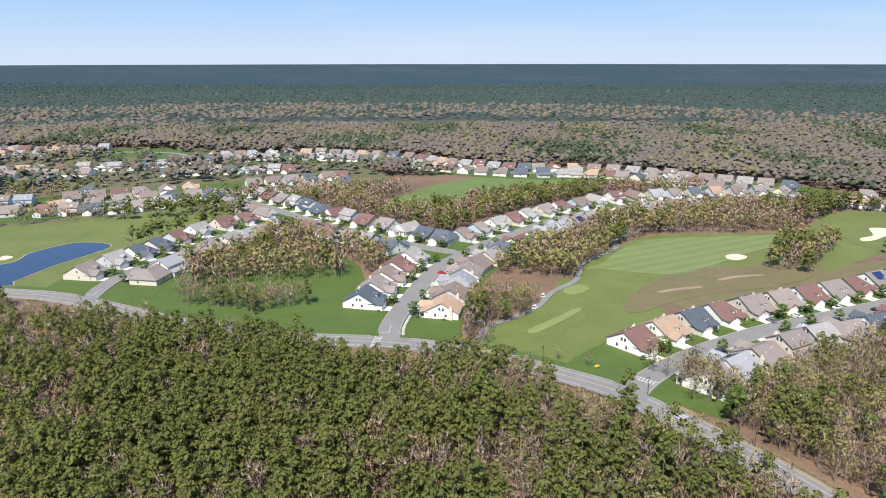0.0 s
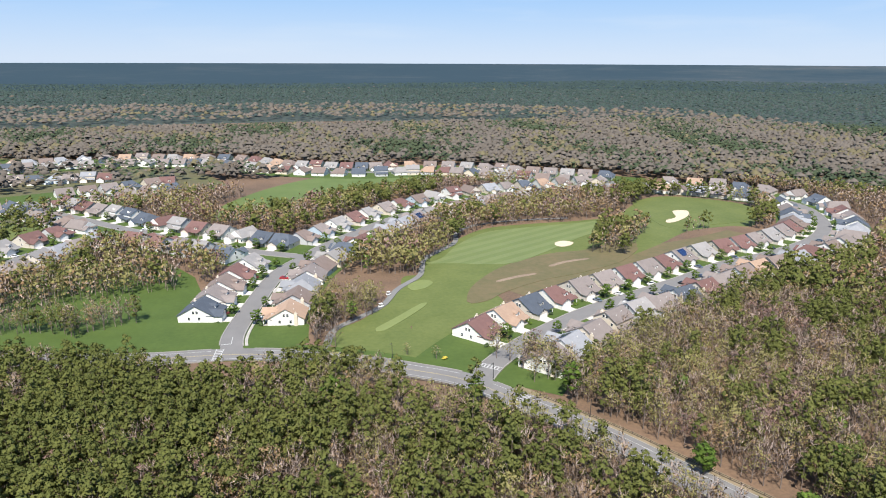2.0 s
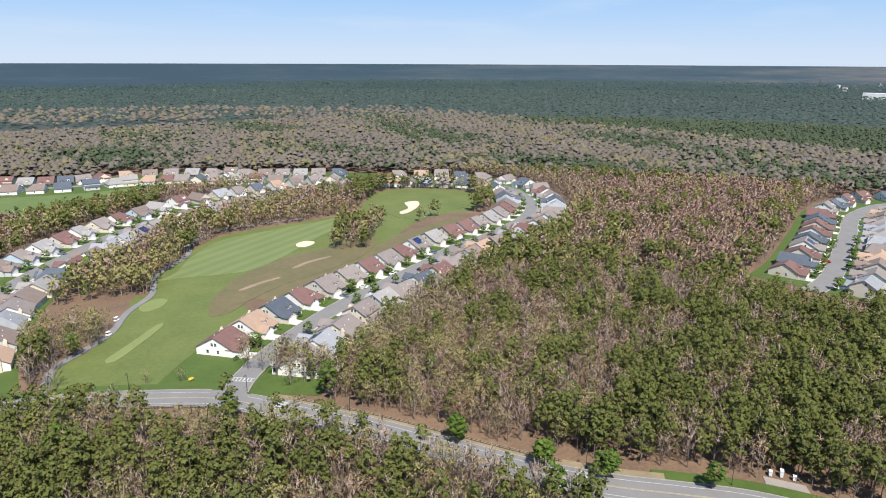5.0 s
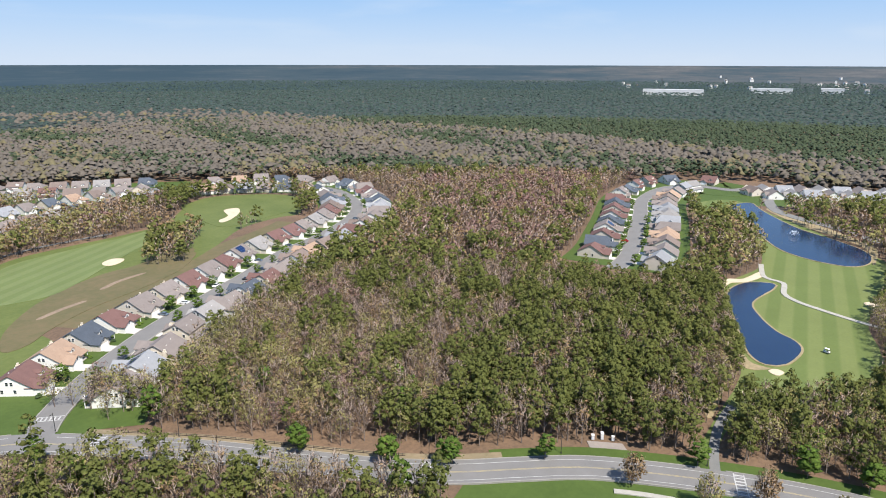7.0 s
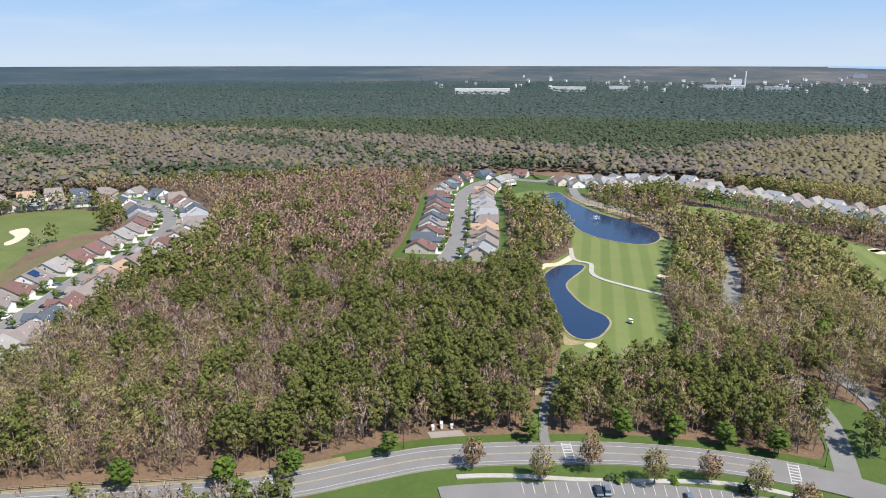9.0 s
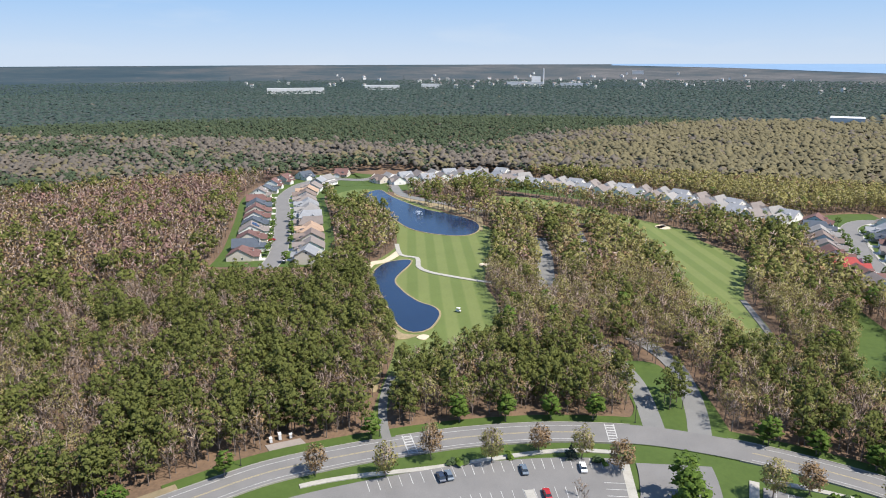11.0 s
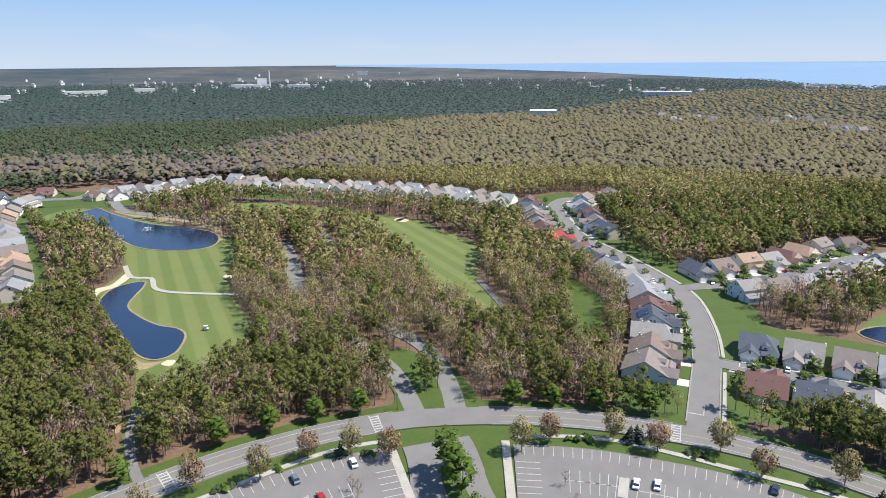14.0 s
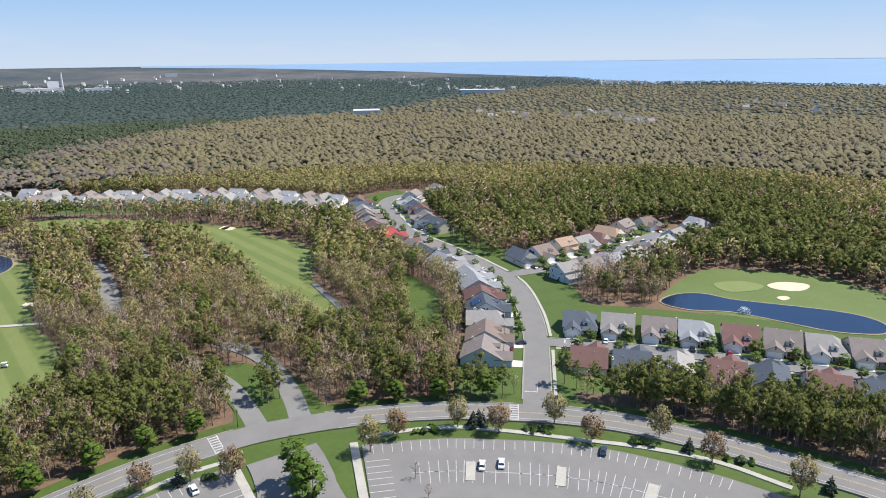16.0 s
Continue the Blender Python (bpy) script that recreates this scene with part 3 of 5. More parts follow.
for pl in ([(317, 74), (285, 65), (260, 55), (249, 48), (249, 41), (243, 49), (259, 57), (285, 67)], [(540, 110), (500, 80), (476, 52), (456, 35), (422, 28), (442, 28), (466, 32), (488, 50), (512, 74), (543, 102)], [(202, 51), (225, 52), (226, 51), (211, 49), (199, 48)]):
    sheet("bank", spline(pl, True), surface("dry_bank", (0.33, 0.25, 0.15), (0.20, 0.17, 0.09), fine=0.8, coarse=0.1), "dry tan grass and sand bank by the water", "bank", z=0.17)
sheet("pumping_station", STATION, surface("station_gravel", (0.30, 0.26, 0.23), (0.22, 0.19, 0.17)), "fenced gravel pad beside the road", "yard", z=0.2)

# ---- paths, kerbs, paint ----
for ln, w, mt, lab in ((CART_PATH, 1.5, DARKPATH, "grey asphalt cart path along the fairway"), (CART_PATH_B, 1.4, DARKPATH, "narrow grey asphalt path"), (CART_PATH_C, 1.3, CONCRETE, "pale concrete cart path"), (CART_PATH_D, 1.4, DARKPATH, "grey cart path at the edge of the woods"), (DRIVE_L, 3.2, DARKPATH, "dark asphalt club driveway"), (DRIVE_R, 3.4, DARKPATH, "dark asphalt club driveway"), (WOOD_ROAD, 4.5, DARKPATH, "asphalt road in the woods"), (WOOD_ROAD_B, 3, DARKPATH, "asphalt road in the woods"), (POND_ROAD, 4.0, DARKPATH, "asphalt road behind the pond")):
    LAYER[0] += 0.004
    ribbon("path", ln, w, -w, 0.30 + LAYER[0] * 0.1, mt, lab, "path")


def clear_of(line, others, gap):
    keep = np.ones(len(line), bool)
    for o, w in others:
        keep &= near_line(line, o) > w + gap
    return keep


HALF = {"east": 4.6, "loop": 4.2, "cul": 4.8}
ALL = [(l, HALF.get(k, 3.7)) for k, l in STREETS.items()] + [(MAIN, 5.6), (DRIVE_L, 3.2), (DRIVE_R, 3.4), (CART_PATH, 1.5), (CART_PATH_B, 1.4)]
for key in ("loop", "pond", "cross", "cul", "east", "pool", "north"):
    line, w = STREETS[key], HALF.get(key, 3.7)
    for sgn in (1, -1):
        edge = line + normals(line) * sgn * (w + 0.2)
        keep = clear_of(edge, [o for o in ALL if o[0] is not line], 0.5)
        ribbon("kerb", line, sgn * (w + 0.45) if sgn > 0 else -w, w if sgn > 0 else -(w + 0.45), 0.52, KERB, "pale concrete kerb of a street", "kerb", keep=keep, thick=0.5)
    if key in ("loop", "east", "pool"):
        keep = clear_of(line - normals(line) * 6, [o for o in ALL if o[0] is not line], 0.8) & (arc(line) < 330)
        ribbon("sidewalk", line, -(w + 0.9), -(w + 2.1), 0.36, CONCRETE, "pale concrete sidewalk along a street", "sidewalk", keep=keep)
for sgn, w in ((1, 5.6), (-1, 4.9)):
    edge = MAIN + normals(MAIN) * sgn * (w + 0.2)
    keep = clear_of(edge, [o for o in ALL if o[0] is not MAIN], 1.2)
    if sgn < 0:
        keep &= ~((np.abs(arc(MAIN) - 785) < 14))
    ribbon("kerb", MAIN, w + 0.3 if sgn > 0 else -w, w if sgn > 0 else -(w + 0.3), 0.54, KERB, "pale concrete kerb of the main road", "kerb", keep=keep, thick=0.5)
far_from_club = ~((np.abs(arc(MAIN) - 783) < 20))
ribbon("edge_line", MAIN, 3.9, 3.74, 0.412, PAINT, "white painted edge line", "road marking", keep=clear_of(MAIN + normals(MAIN) * 5, [o for o in ALL[:11]], 1) & far_from_club, thick=0.02)
ribbon("edge_line", MAIN, -3.45, -3.61, 0.412, PAINT, "white painted edge line", "road marking", keep=far_from_club, thick=0.02)
ribbon("centre_line", MAIN, 0.46, 0.32, 0.412, YELLOW, "worn yellow painted centre line", "road marking", keep=far_from_club, thick=0.02)
ribbon("centre_line", MAIN, 0.10, -0.04, 0.412, YELLOW, "worn yellow painted centre line", "road marking", keep=far_from_club, thick=0.02)


def strips(name, quads, z, mat, label, category):
    v, f = [], []
    for q in quads:
        n = len(v)
        v += [(x, y, z) for x, y in q] + [(x, y, z - 0.02) for x, y in q]
        f += [(n, n + 1, n + 2, n + 3)] + [(n + k, n + 4 + k, n + 4 + (k + 1) % 4, n + (k + 1) % 4) for k in range(4)]
    ob = put(name, v, f, mat)
    bm = bmesh.new()
    bm.from_mesh(ob.data)
    bmesh.ops.recalc_face_normals(bm, faces=bm.faces)
    bm.to_mesh(ob.data)
    bm.free()
    return tagged(ob, label, category, kind="structure")


def bar(line, s, o0, o1, w):
    """A strip across a line at s metres, from offset o0 to o1, w wide."""
    (x, y), q = at(line, s)
    c, d = math.cos(q), math.sin(q)
    return [(x + c * u - d * o, y + d * u + c * o) for u, o in ((-w / 2, o0), (w / 2, o0), (w / 2, o1), (-w / 2, o1))]


def along(line, px, py):
    L, k = arc(line), np.hypot(line[:, 0] - px, line[:, 1] - py).argmin()
    return L[k]


for px, py in ((-25, 247), (15, 231), (77, 188), (119, 97), (167, 32), (182, -28), (152, -114)):
    s = along(MAIN, px, py)
    quads = [bar(MAIN, s - 1.3, -4.8, 5.4, 0.3), bar(MAIN, s + 1.3, -4.8, 5.4, 0.3)] + [bar(MAIN, s, o, o + 0.5, 2.5) for o in np.arange(-4.4, 5.2, 1.45)]
    strips("crosswalk", quads, 0.414, PAINT, "white ladder crosswalk painted over the main road", "crosswalk")
for key, s in (("loop", 10.5), ("east", 10.0), ("pool", 8.0), ("pond", 10)):
    strips("stop_line", [bar(STREETS[key], s, -0.2, HALF.get(key, 3.7) - 0.3, 0.45), [tuple(q) for q in bar(STREETS[key], s + 3.5, -0.25, 0.0, 6)]], 0.42, PAINT, "white painted stop line at a junction", "road marking")
strips("crosswalk", [bar(LOOP, arc(LOOP)[-1] - 13 - k, -4, 4, 0.3) for k in (0, 2.6)] + [bar(LOOP, arc(LOOP)[-1] - 14.3, o, o + 0.5, 2.5) for o in np.arange(-3.8, 4, 1.3)], 0.42, PAINT, "white ladder crosswalk over a side street", "crosswalk")

# stall lines follow the curve of the main road
for name, s0, s1, o0, o1, lab in (("stall_line", 812, 928, -16.3, -21.2, "white stall lines along the lot's rim"), ("stall_line", 826, 928, -27, -32, "white stall lines of the middle row"), ("stall_line", 826, 928, -32, -37, "white stall lines of the middle row"), ("stall_line", 690, 764, -13.6, -18.4, "white stall lines along the lot's rim"), ("stall_line", 690, 752, -26.5, -31.5, "white stall lines of the middle row"), ("stall_line", 690, 752, -31.5, -36.5, "white stall lines of the middle row"), ("stall_line", 826, 928, -47, -52, "white stall lines of the inner row"), ("stall_line", 826, 928, -52, -57, "white stall lines of the inner row")):
    r = 2.75 * (1 + 0.0 * s0)
    strips(name, [bar(MAIN, s, o0, o1, 0.16) for s in np.arange(s0, s1, r * (1.22 if o1 < -25 else 1.12))], 0.392, PAINT, lab, "road marking")
strips("stall_line", [bar(MAIN, 826 + i * 4, -31.9, -32.1, 4) for i in range(25)] + [bar(MAIN, 692 + i * 4, -31.4, -31.6, 4) for i in range(15)], 0.394, PAINT, "white line down the middle of the rows", "road marking")
strips("stall_line", [bar(MAIN, 813, -24.5 - 2.8 * i, -24.7 - 2.8 * i, 6.5) for i in range(8)] + [bar(MAIN, 764, -24.5 - 2.8 * i, -24.7 - 2.8 * i, 7) for i in range(8)], 0.394, PAINT, "white stall lines at the side of the lot", "road marking")
for s, o in ((845, -32), (874, -32), (735, -31.5), (905, -32)):
    q = bar(MAIN, s, o - 4.3, o + 4.3, 2.6)
    v, f = [], []
    for x, y in q:
        v.append((x, y, 0.54))
    v += [(x, y, 0.2) for x, y, _ in v[:4]]
    tagged(put("parking_island", v, [(0, 1, 2, 3)] + [(k, k + 4, (k + 1) % 4 + 4, (k + 1) % 4) for k in range(4)], CONCRETE), "raised pale concrete island in the lot", "island", kind="structure")
ribbon("club_drive", spline([(167, -43), (161, -43), (151, -42), (144, -41)] + [(110, -40)]), 10.2, -10.2, 0.36, ASPHALT, "asphalt entrance drive between the lots", "driveway")
ribbon("drive_island", spline([(159, -46), (151, -43), (144, -42)] + [(115, -43)]), 2.6, -2.6, 0.5, LAWN, "planted grass island of the entrance drive", "island")
for o, w in ((768, 1.2), (806, 1.2)):
    ln = np.array([np.array(at(MAIN, o)[0]) + normals(MAIN)[np.hypot(*(MAIN - at(MAIN, o)[0]).T).argmin()] * -k for k in np.arange(14, 60, 4)])
    ribbon("sidewalk", ln, w, -w, 0.42, CONCRETE, "pale concrete walk at the lot's end", "sidewalk")
for s0, s1 in ((672, 768), (806, 940)):
    L = arc(MAIN)
    k = (L > s0) & (L < s1)
    ln = (MAIN + normals(MAIN) * (-11.0 + 1.6 * np.sin(L / 13.0))[:, None])[k]
    ribbon("sidewalk", ln, 0.9, -0.9, 0.33, CONCRETE, "winding pale concrete walk in the grass", "sidewalk")

# ---- the sea and the far works ----
v, f = [], []
az = np.linspace(shore[0][0], 172, 70)
near = np.interp(az, [q for q, _ in shore], [r for _, r in shore])
for q, r in zip(np.radians(az), near):
    for k in range(9):
        d = r + (4945 - r) * k / 8
        v.append((d * math.sin(q), d * math.cos(q), float(ground_height(d)) + 1.6))
for i in range(69):
    for k in range(8):
        f.append((9 * i + k, 9 * i + k + 1, 9 * i + k + 10, 9 * i + k + 9))
tagged(put("sea", v, [tuple(reversed(q)) for q in f], SEA, smooth=True), "pale blue sea reaching the horizon", "sea", kind="structure")


# ---- woods ----
def limb(a, b, r0, r1, sides=3):
    """A tapered stick from a to b, as triangles."""
    a, b = np.array(a, float), np.array(b, float)
    t = (b - a) / np.linalg.norm(b - a)
    u = np.cross(t, (0.3, 0.9, 0.2))
    u /= np.linalg.norm(u)
    w = np.cross(t, u)
    out = []
    ring = [math.cos(2 * math.pi * k / sides) * u + math.sin(2 * math.pi * k / sides) * w for k in range(sides)]
    for k in range(sides):
        p, q = ring[k], ring[(k + 1) % sides]
        out += [a + p * r0, a + q * r0, b + q * r1, a + p * r0, b + q * r1, b + p * r1]
    return np.array(out)


def blob(p, r, rng, half=False):
    """A tuft: a rough eight- or four-sided clump of needles or leaves."""
    d = np.array([(1, 0, 0), (0, 1, 0), (-1, 0, 0), (0, -1, 0), (0, 0, 0.85), (0, 0, -0.6)], float)
    q = rng.uniform(0, 1.6)
    c, s = math.cos(q), math.sin(q)
    d = np.stack([d[:, 0] * c - d[:, 1] * s, d[:, 0] * s + d[:, 1] * c, d[:, 2]], 1)
    d = p + (d + rng.normal(0, 0.2, d.shape)) * r
    out = []
    for k in range(4):
        out += [d[k], d[(k + 1) % 4], d[4]]
        if not half:
            out += [d[(k + 1) % 4], d[k], d[5]]
    return np.array(out)


def tuft(p, r, n, size, rng, flat=0.85, low=-0.45):
    """n small leaves lying on a lump of radius r, facing outwards."""
    d = rng.normal(size=(n, 3))
    d[:, 2] = np.where(d[:, 2] < low, -d[:, 2], d[:, 2])
    d /= np.linalg.norm(d, axis=1)[:, None]
    c = p + d * np.array([1, 1, flat]) * r * rng.uniform(0.7, 1.12, n)[:, None]
    f = d + rng.normal(0, 0.3, d.shape)
    u = np.cross(f, rng.normal(size=d.shape))
    u /= np.linalg.norm(u, axis=1)[:, None] + 1e-6
    w = np.cross(f, u)
    w /= np.linalg.norm(w, axis=1)[:, None] + 1e-6
    s = (size * rng.uniform(0.65, 1.35, n))[:, None]
    return np.stack([c + u * s, c - u * s * 0.5 + w * s * 0.87, c - u * s * 0.5 - w * s * 0.87], 1).reshape(-1, 3)


def unit(v):
    return v / (np.linalg.norm(v, axis=-1)[..., None] + 1e-9)


def tree_shape(kind, level, seed):
    """Corners of loose triangles, the material of each triangle and the normal of each corner. Kinds: 0 pine, 1 bare, 2 budding, 3 russet, 4 red, 5 leafy, 6 and 7 street trees."""
    rng = np.random.default_rng(seed * 31 + kind * 7 + level)
    V, I, N = [], [], []
    pine = kind == 0
    h = rng.uniform(10.5, 14.0) if pine else rng.uniform(9.5, 13.0)
    base = h * (rng.uniform(0.24, 0.40) if pine else rng.uniform(0.20, 0.34))
    heart = np.array([0, 0, base * 0.55 + h * 0.45])

    def add(t, m, lump=None, share=0.6):
        """Triangles with normals that turn from the lump's middle to the crown's."""
        V.append(t)
        I.extend([m] * (len(t) // 3))
        if lump is None:
            q = t.reshape(-1, 3, 3)
            n = np.repeat(unit(np.cross(q[:, 1] - q[:, 0], q[:, 2] - q[:, 0])), 3, axis=0)
        else:
            n = unit(unit(t - lump) * share + unit(t - heart) * (1 - share) + rng.normal(0, 0.12, t.shape))
        N.append(n)

    if level < 2:
        add(limb((0, 0, 0), (rng.normal(0, 0.3), rng.normal(0, 0.3), h * 0.9), 0.17, 0.05, 4 if level == 0 else 3), 1)
    lean = rng.normal(0, 0.5, 2)
    if pine:
        lumps, r, leaves, size = ((11, 1.5, 18, 0.43), (7, 1.75, 5, 0.8), (3, 2.3, 0, 0), (1, 3.5, 0, 0))[level]
        for c in range(lumps):
            u = (c + 0.6) / lumps if lumps > 1 else 0.55
            z = base + (h - base) * u ** 0.85
            out = (2.45 * math.sin(math.pi * (0.28 + 0.68 * u)) * rng.uniform(0.6, 1.0)) if lumps > 1 else 0.0
            q = c * 2.4 + rng.uniform(0, 1.0)
            p = np.array([lean[0] * u + out * math.cos(q), lean[1] * u + out * math.sin(q), z])
            if level == 0 and c % 3 == 0:
                add(limb((0, 0, z - 0.9), p, 0.06, 0.02), 1)
            k = r * rng.uniform(0.72, 1.2) * (1.15 - 0.45 * u)
            add(blob(p, k * (0.62 if level == 0 else 0.85 if level == 1 else 0.95), rng, True), 0, p - np.array([0, 0, 0.4 * k]), 0.5)
            if leaves:
                add(tuft(p, k, leaves, size, rng), 0, p - np.array([0, 0, 0.3 * k]))
        return np.concatenate(V), np.array(I), np.concatenate(N)
    # broad-leaved trees: limbs fan out, lumps of leaves or sprays of twigs at their ends
    limbs, lumps, r, leaves, size, twigs, width = ((6, 9, 1.6, 18, 0.30, 36, 0.075), (0, 6, 1.8, 7, 0.78, 6, 0.27), (0, 3, 3.1, 0, 1.0, 0, 0.35), (0, 1, 4.4, 0, 1.5, 0, 0.7))[level]
    body = 2 if kind == 1 else 0
    if kind == 1:
        leaves, twigs = leaves // 5, int(twigs * 3.2)
    if kind == 5 and level == 0:
        lumps, leaves, twigs = 20, 13, 0
    tips = []
    for c in range(lumps):
        u = (c + 0.5) / lumps
        q = c * 2.4 + rng.uniform(0, 1.0)
        out = 2.6 * math.sin(math.pi * (0.22 + 0.68 * u)) * rng.uniform(0.65, 1.05) if lumps > 1 else 0.0
        p = np.array([lean[0] * u + out * math.cos(q), lean[1] * u + out * math.sin(q), base + (h - base) * (0.12 + 0.88 * u if lumps > 1 else 0.5)])
        root = np.array([0, 0, max(p[2] - rng.uniform(2.5, 4.5), h * 0.2)])
        tips.append((root, p))
        if c < limbs:
            add(limb(root, p, 0.08, 0.03), 1)
        k = r * rng.uniform(0.75, 1.2) * (1.12 - 0.3 * u)
        if level > 1:
            add(blob(p, k, rng, True), body, p - np.array([0, 0, 0.4 * k]), 0.4)
        elif kind == 5 and level == 0:
            add(blob(p, k * 0.7, rng, True), 0, p, 0.6)
        if leaves:
            add(tuft(p, k, leaves, size, rng, 0.85), 0, p - np.array([0, 0, 0.3 * k]), 0.5)
    for c in range(twigs):
        a, b = tips[c % len(tips)]
        p = a + (b - a) * rng.uniform(0.45, 1.0)
        d = unit(rng.normal(size=3) * 0.8 + unit(p - np.array([0, 0, h * 0.25])) + np.array([0, 0, 0.5])) * rng.uniform(1.3, 2.8)
        w = unit(np.cross(d, rng.normal(size=3))) * width
        add(np.array([p - w, p + w, p + d]), 2, p - d * 0.6, 0.3)
    if kind > 5:
        # street trees: twiggy and full
        p = rng.normal(size=(640, 3))
        p *= (rng.uniform(0.3, 1.0, 640) ** 0.5 / np.linalg.norm(p, axis=1))[:, None]
        p = p * np.array([3.2, 3.2, h * 0.38]) + np.array([0, 0, h * 0.6])
        for c in range(0, 640, 8):
            add(tuft(p[c], 0.8, 8, 0.32, rng, 1.0, -2.0), 0, p[c], 0.4)
        for c in range(260):
            a, b = p[c], p[c] * 1.12 + np.array([0, 0, 0.5])
            w = unit(np.cross(b - a, rng.normal(size=3))) * 0.05
            add(np.array([a * 0.85 - w, a * 0.85 + w, b]), 2, heart, 0.0)
    return np.concatenate(V), np.array(I), np.concatenate(N)


KINDS = {0: ("pine", PINE), 1: ("bare", RUSSET), 2: ("budding", BUD), 3: ("russet", RUSSET), 4: ("red", REDBUD), 5: ("leafy", LEAF)}
STREET_KINDS = {6: ("olive", BUD), 7: ("rust", RUSSET)}
SHAPES = {(k, lv): [tree_shape(k, lv, s) for s in range(5)] for k in KINDS for lv in range(4)}


for k in STREET_KINDS:
    for i in range(5):
        SHAPES.setdefault((k, 0), []).append(tree_shape(k, 0, i))


def fields(p, scale, seed):
    """Smooth noise from -1 to 1 at points, cheap."""
    rng = np.random.default_rng(seed)
    out = np.zeros(len(p))
    for _ in range(9):
        q, s = rng.uniform(0, 2 * math.pi), scale * rng.uniform(0.5, 1.6)
        out += np.sin((p[:, 0] * math.cos(q) + p[:, 1] * math.sin(q)) / s * 2 * math.pi + rng.uniform(0, 6.3))
    return out / 4.0


def free(p):
    """Where trees may stand."""
    ok = np.ones(len(p), bool)
    ok &= near_line(p, MAIN[::3]) > 10.5 + 2.0 * fields(p, 30, 8)
    for key, line in STREETS.items():
        d = near_line(p, line[::3])
        lone = (d > 27) & (fields(p * 91.7, 30, 9) > 1.05) if key.endswith("west") or key == "far" else False
        ok &= (d > YARD[key] + 1.0) | lone
    for line, w in CLEARINGS:
        ok &= near_line(p, line[::3]) > w
    for poly in CLEAR_POLYS:
        ok &= ~inside(p, poly)
    # lone trees in the gardens between the western rows
    lone = inside(p, WEST_ESTATE) & (fields(p * 91.7, 30, 9) > 0.28)
    for line in (WEST_ROW_A, WEST_ROW_B, WEST_ROW_C, WEST_ROW_D, WEST_ROW_E):
        lone &= near_line(p, line) > 13
    for line in (FAR_ST, FAR_WEST_ST, MID_WEST_ST, BACK_WEST_ST):
        d = near_line(p, line[::3])
        lone &= (d > 27) | ((d > 5) & (d < 8))
    ok |= lone
    for poly in GROVES:
        ok |= inside(p, poly)
    return ok & (np.hypot(p[:, 0], p[:, 1]) > 45)


# Woods of one character: centre, radius, share of pines, share of budding trees among the rest.
STANDS = [((-90, 170), 95, 0.95, 0.2), ((20, 150), 60, 0.55, 0.35), ((50, 178), 26, 0.3, 0.85), ((70, 120), 40, 0.42, 0.3), ((130, 160), 55, 0.22, 0.75), ((150, 105), 30, 0.58, 0.4), ((195, 90), 50, 0.68, 0.2), ((250, 130), 60, 0.66, 0.15), ((300, 190), 70, 0.35, 0.1), ((230, 220), 60, 0.5, 0.2), ((290, 100), 45, 0.8, 0.2), ((430, 240), 90, 0.15, 0.05), ((220, -10), 30, 0.85, 0.4), ((320, -40), 105, 0.16, 0.72), ((290, -120), 80, 0.25, 0.8), ((225, -100), 25, 0.75, 0.6), ((420, -20), 60, 0.3, 0.7), ((130, -190), 45, 0.95, 0.3), ((50, 325), 70, 0.05, 0.85), ((-80, 330), 50, 0.08, 0.35), ((320, -270), 70, 0.72, 0.6), ((170, -330), 90, 0.85, 0.5), ((330, -400), 110, 0.85, 0.5), ((260, 400), 40, 0.5, 0.2), ((200, 365), 35, 0.25, 0.3), ((490, 279), 55, 0.06, 0.05), ((412, 231), 38, 0.06, 0.05), ((330, 212), 28, 0.08, 0.05), ((262, 186), 20, 0.1, 0.05), ((192, 151), 16, 0.15, 0.1), ((137, 148), 18, 0.1, 0.3), ((-127, 186), 16, 0.1, 0.1), ((-45, 160), 18, 0.15, 0.1), ((30, 195), 16, 0.15, 0.9)]
# patches of red maples: centre and radius
MAPLES = [((222, 162), 9), ((243, 197), 13), ((310, 194), 16), ((135, 146), 10), ((409, 250), 45), ((330, 215), 20), ((104, 151), 8), ((-127, 186), 12), ((-60, 162), 9), ((-30, 160), 8), ((146, 152), 8), ((222, 79), 6), ((500, 290), 50)]


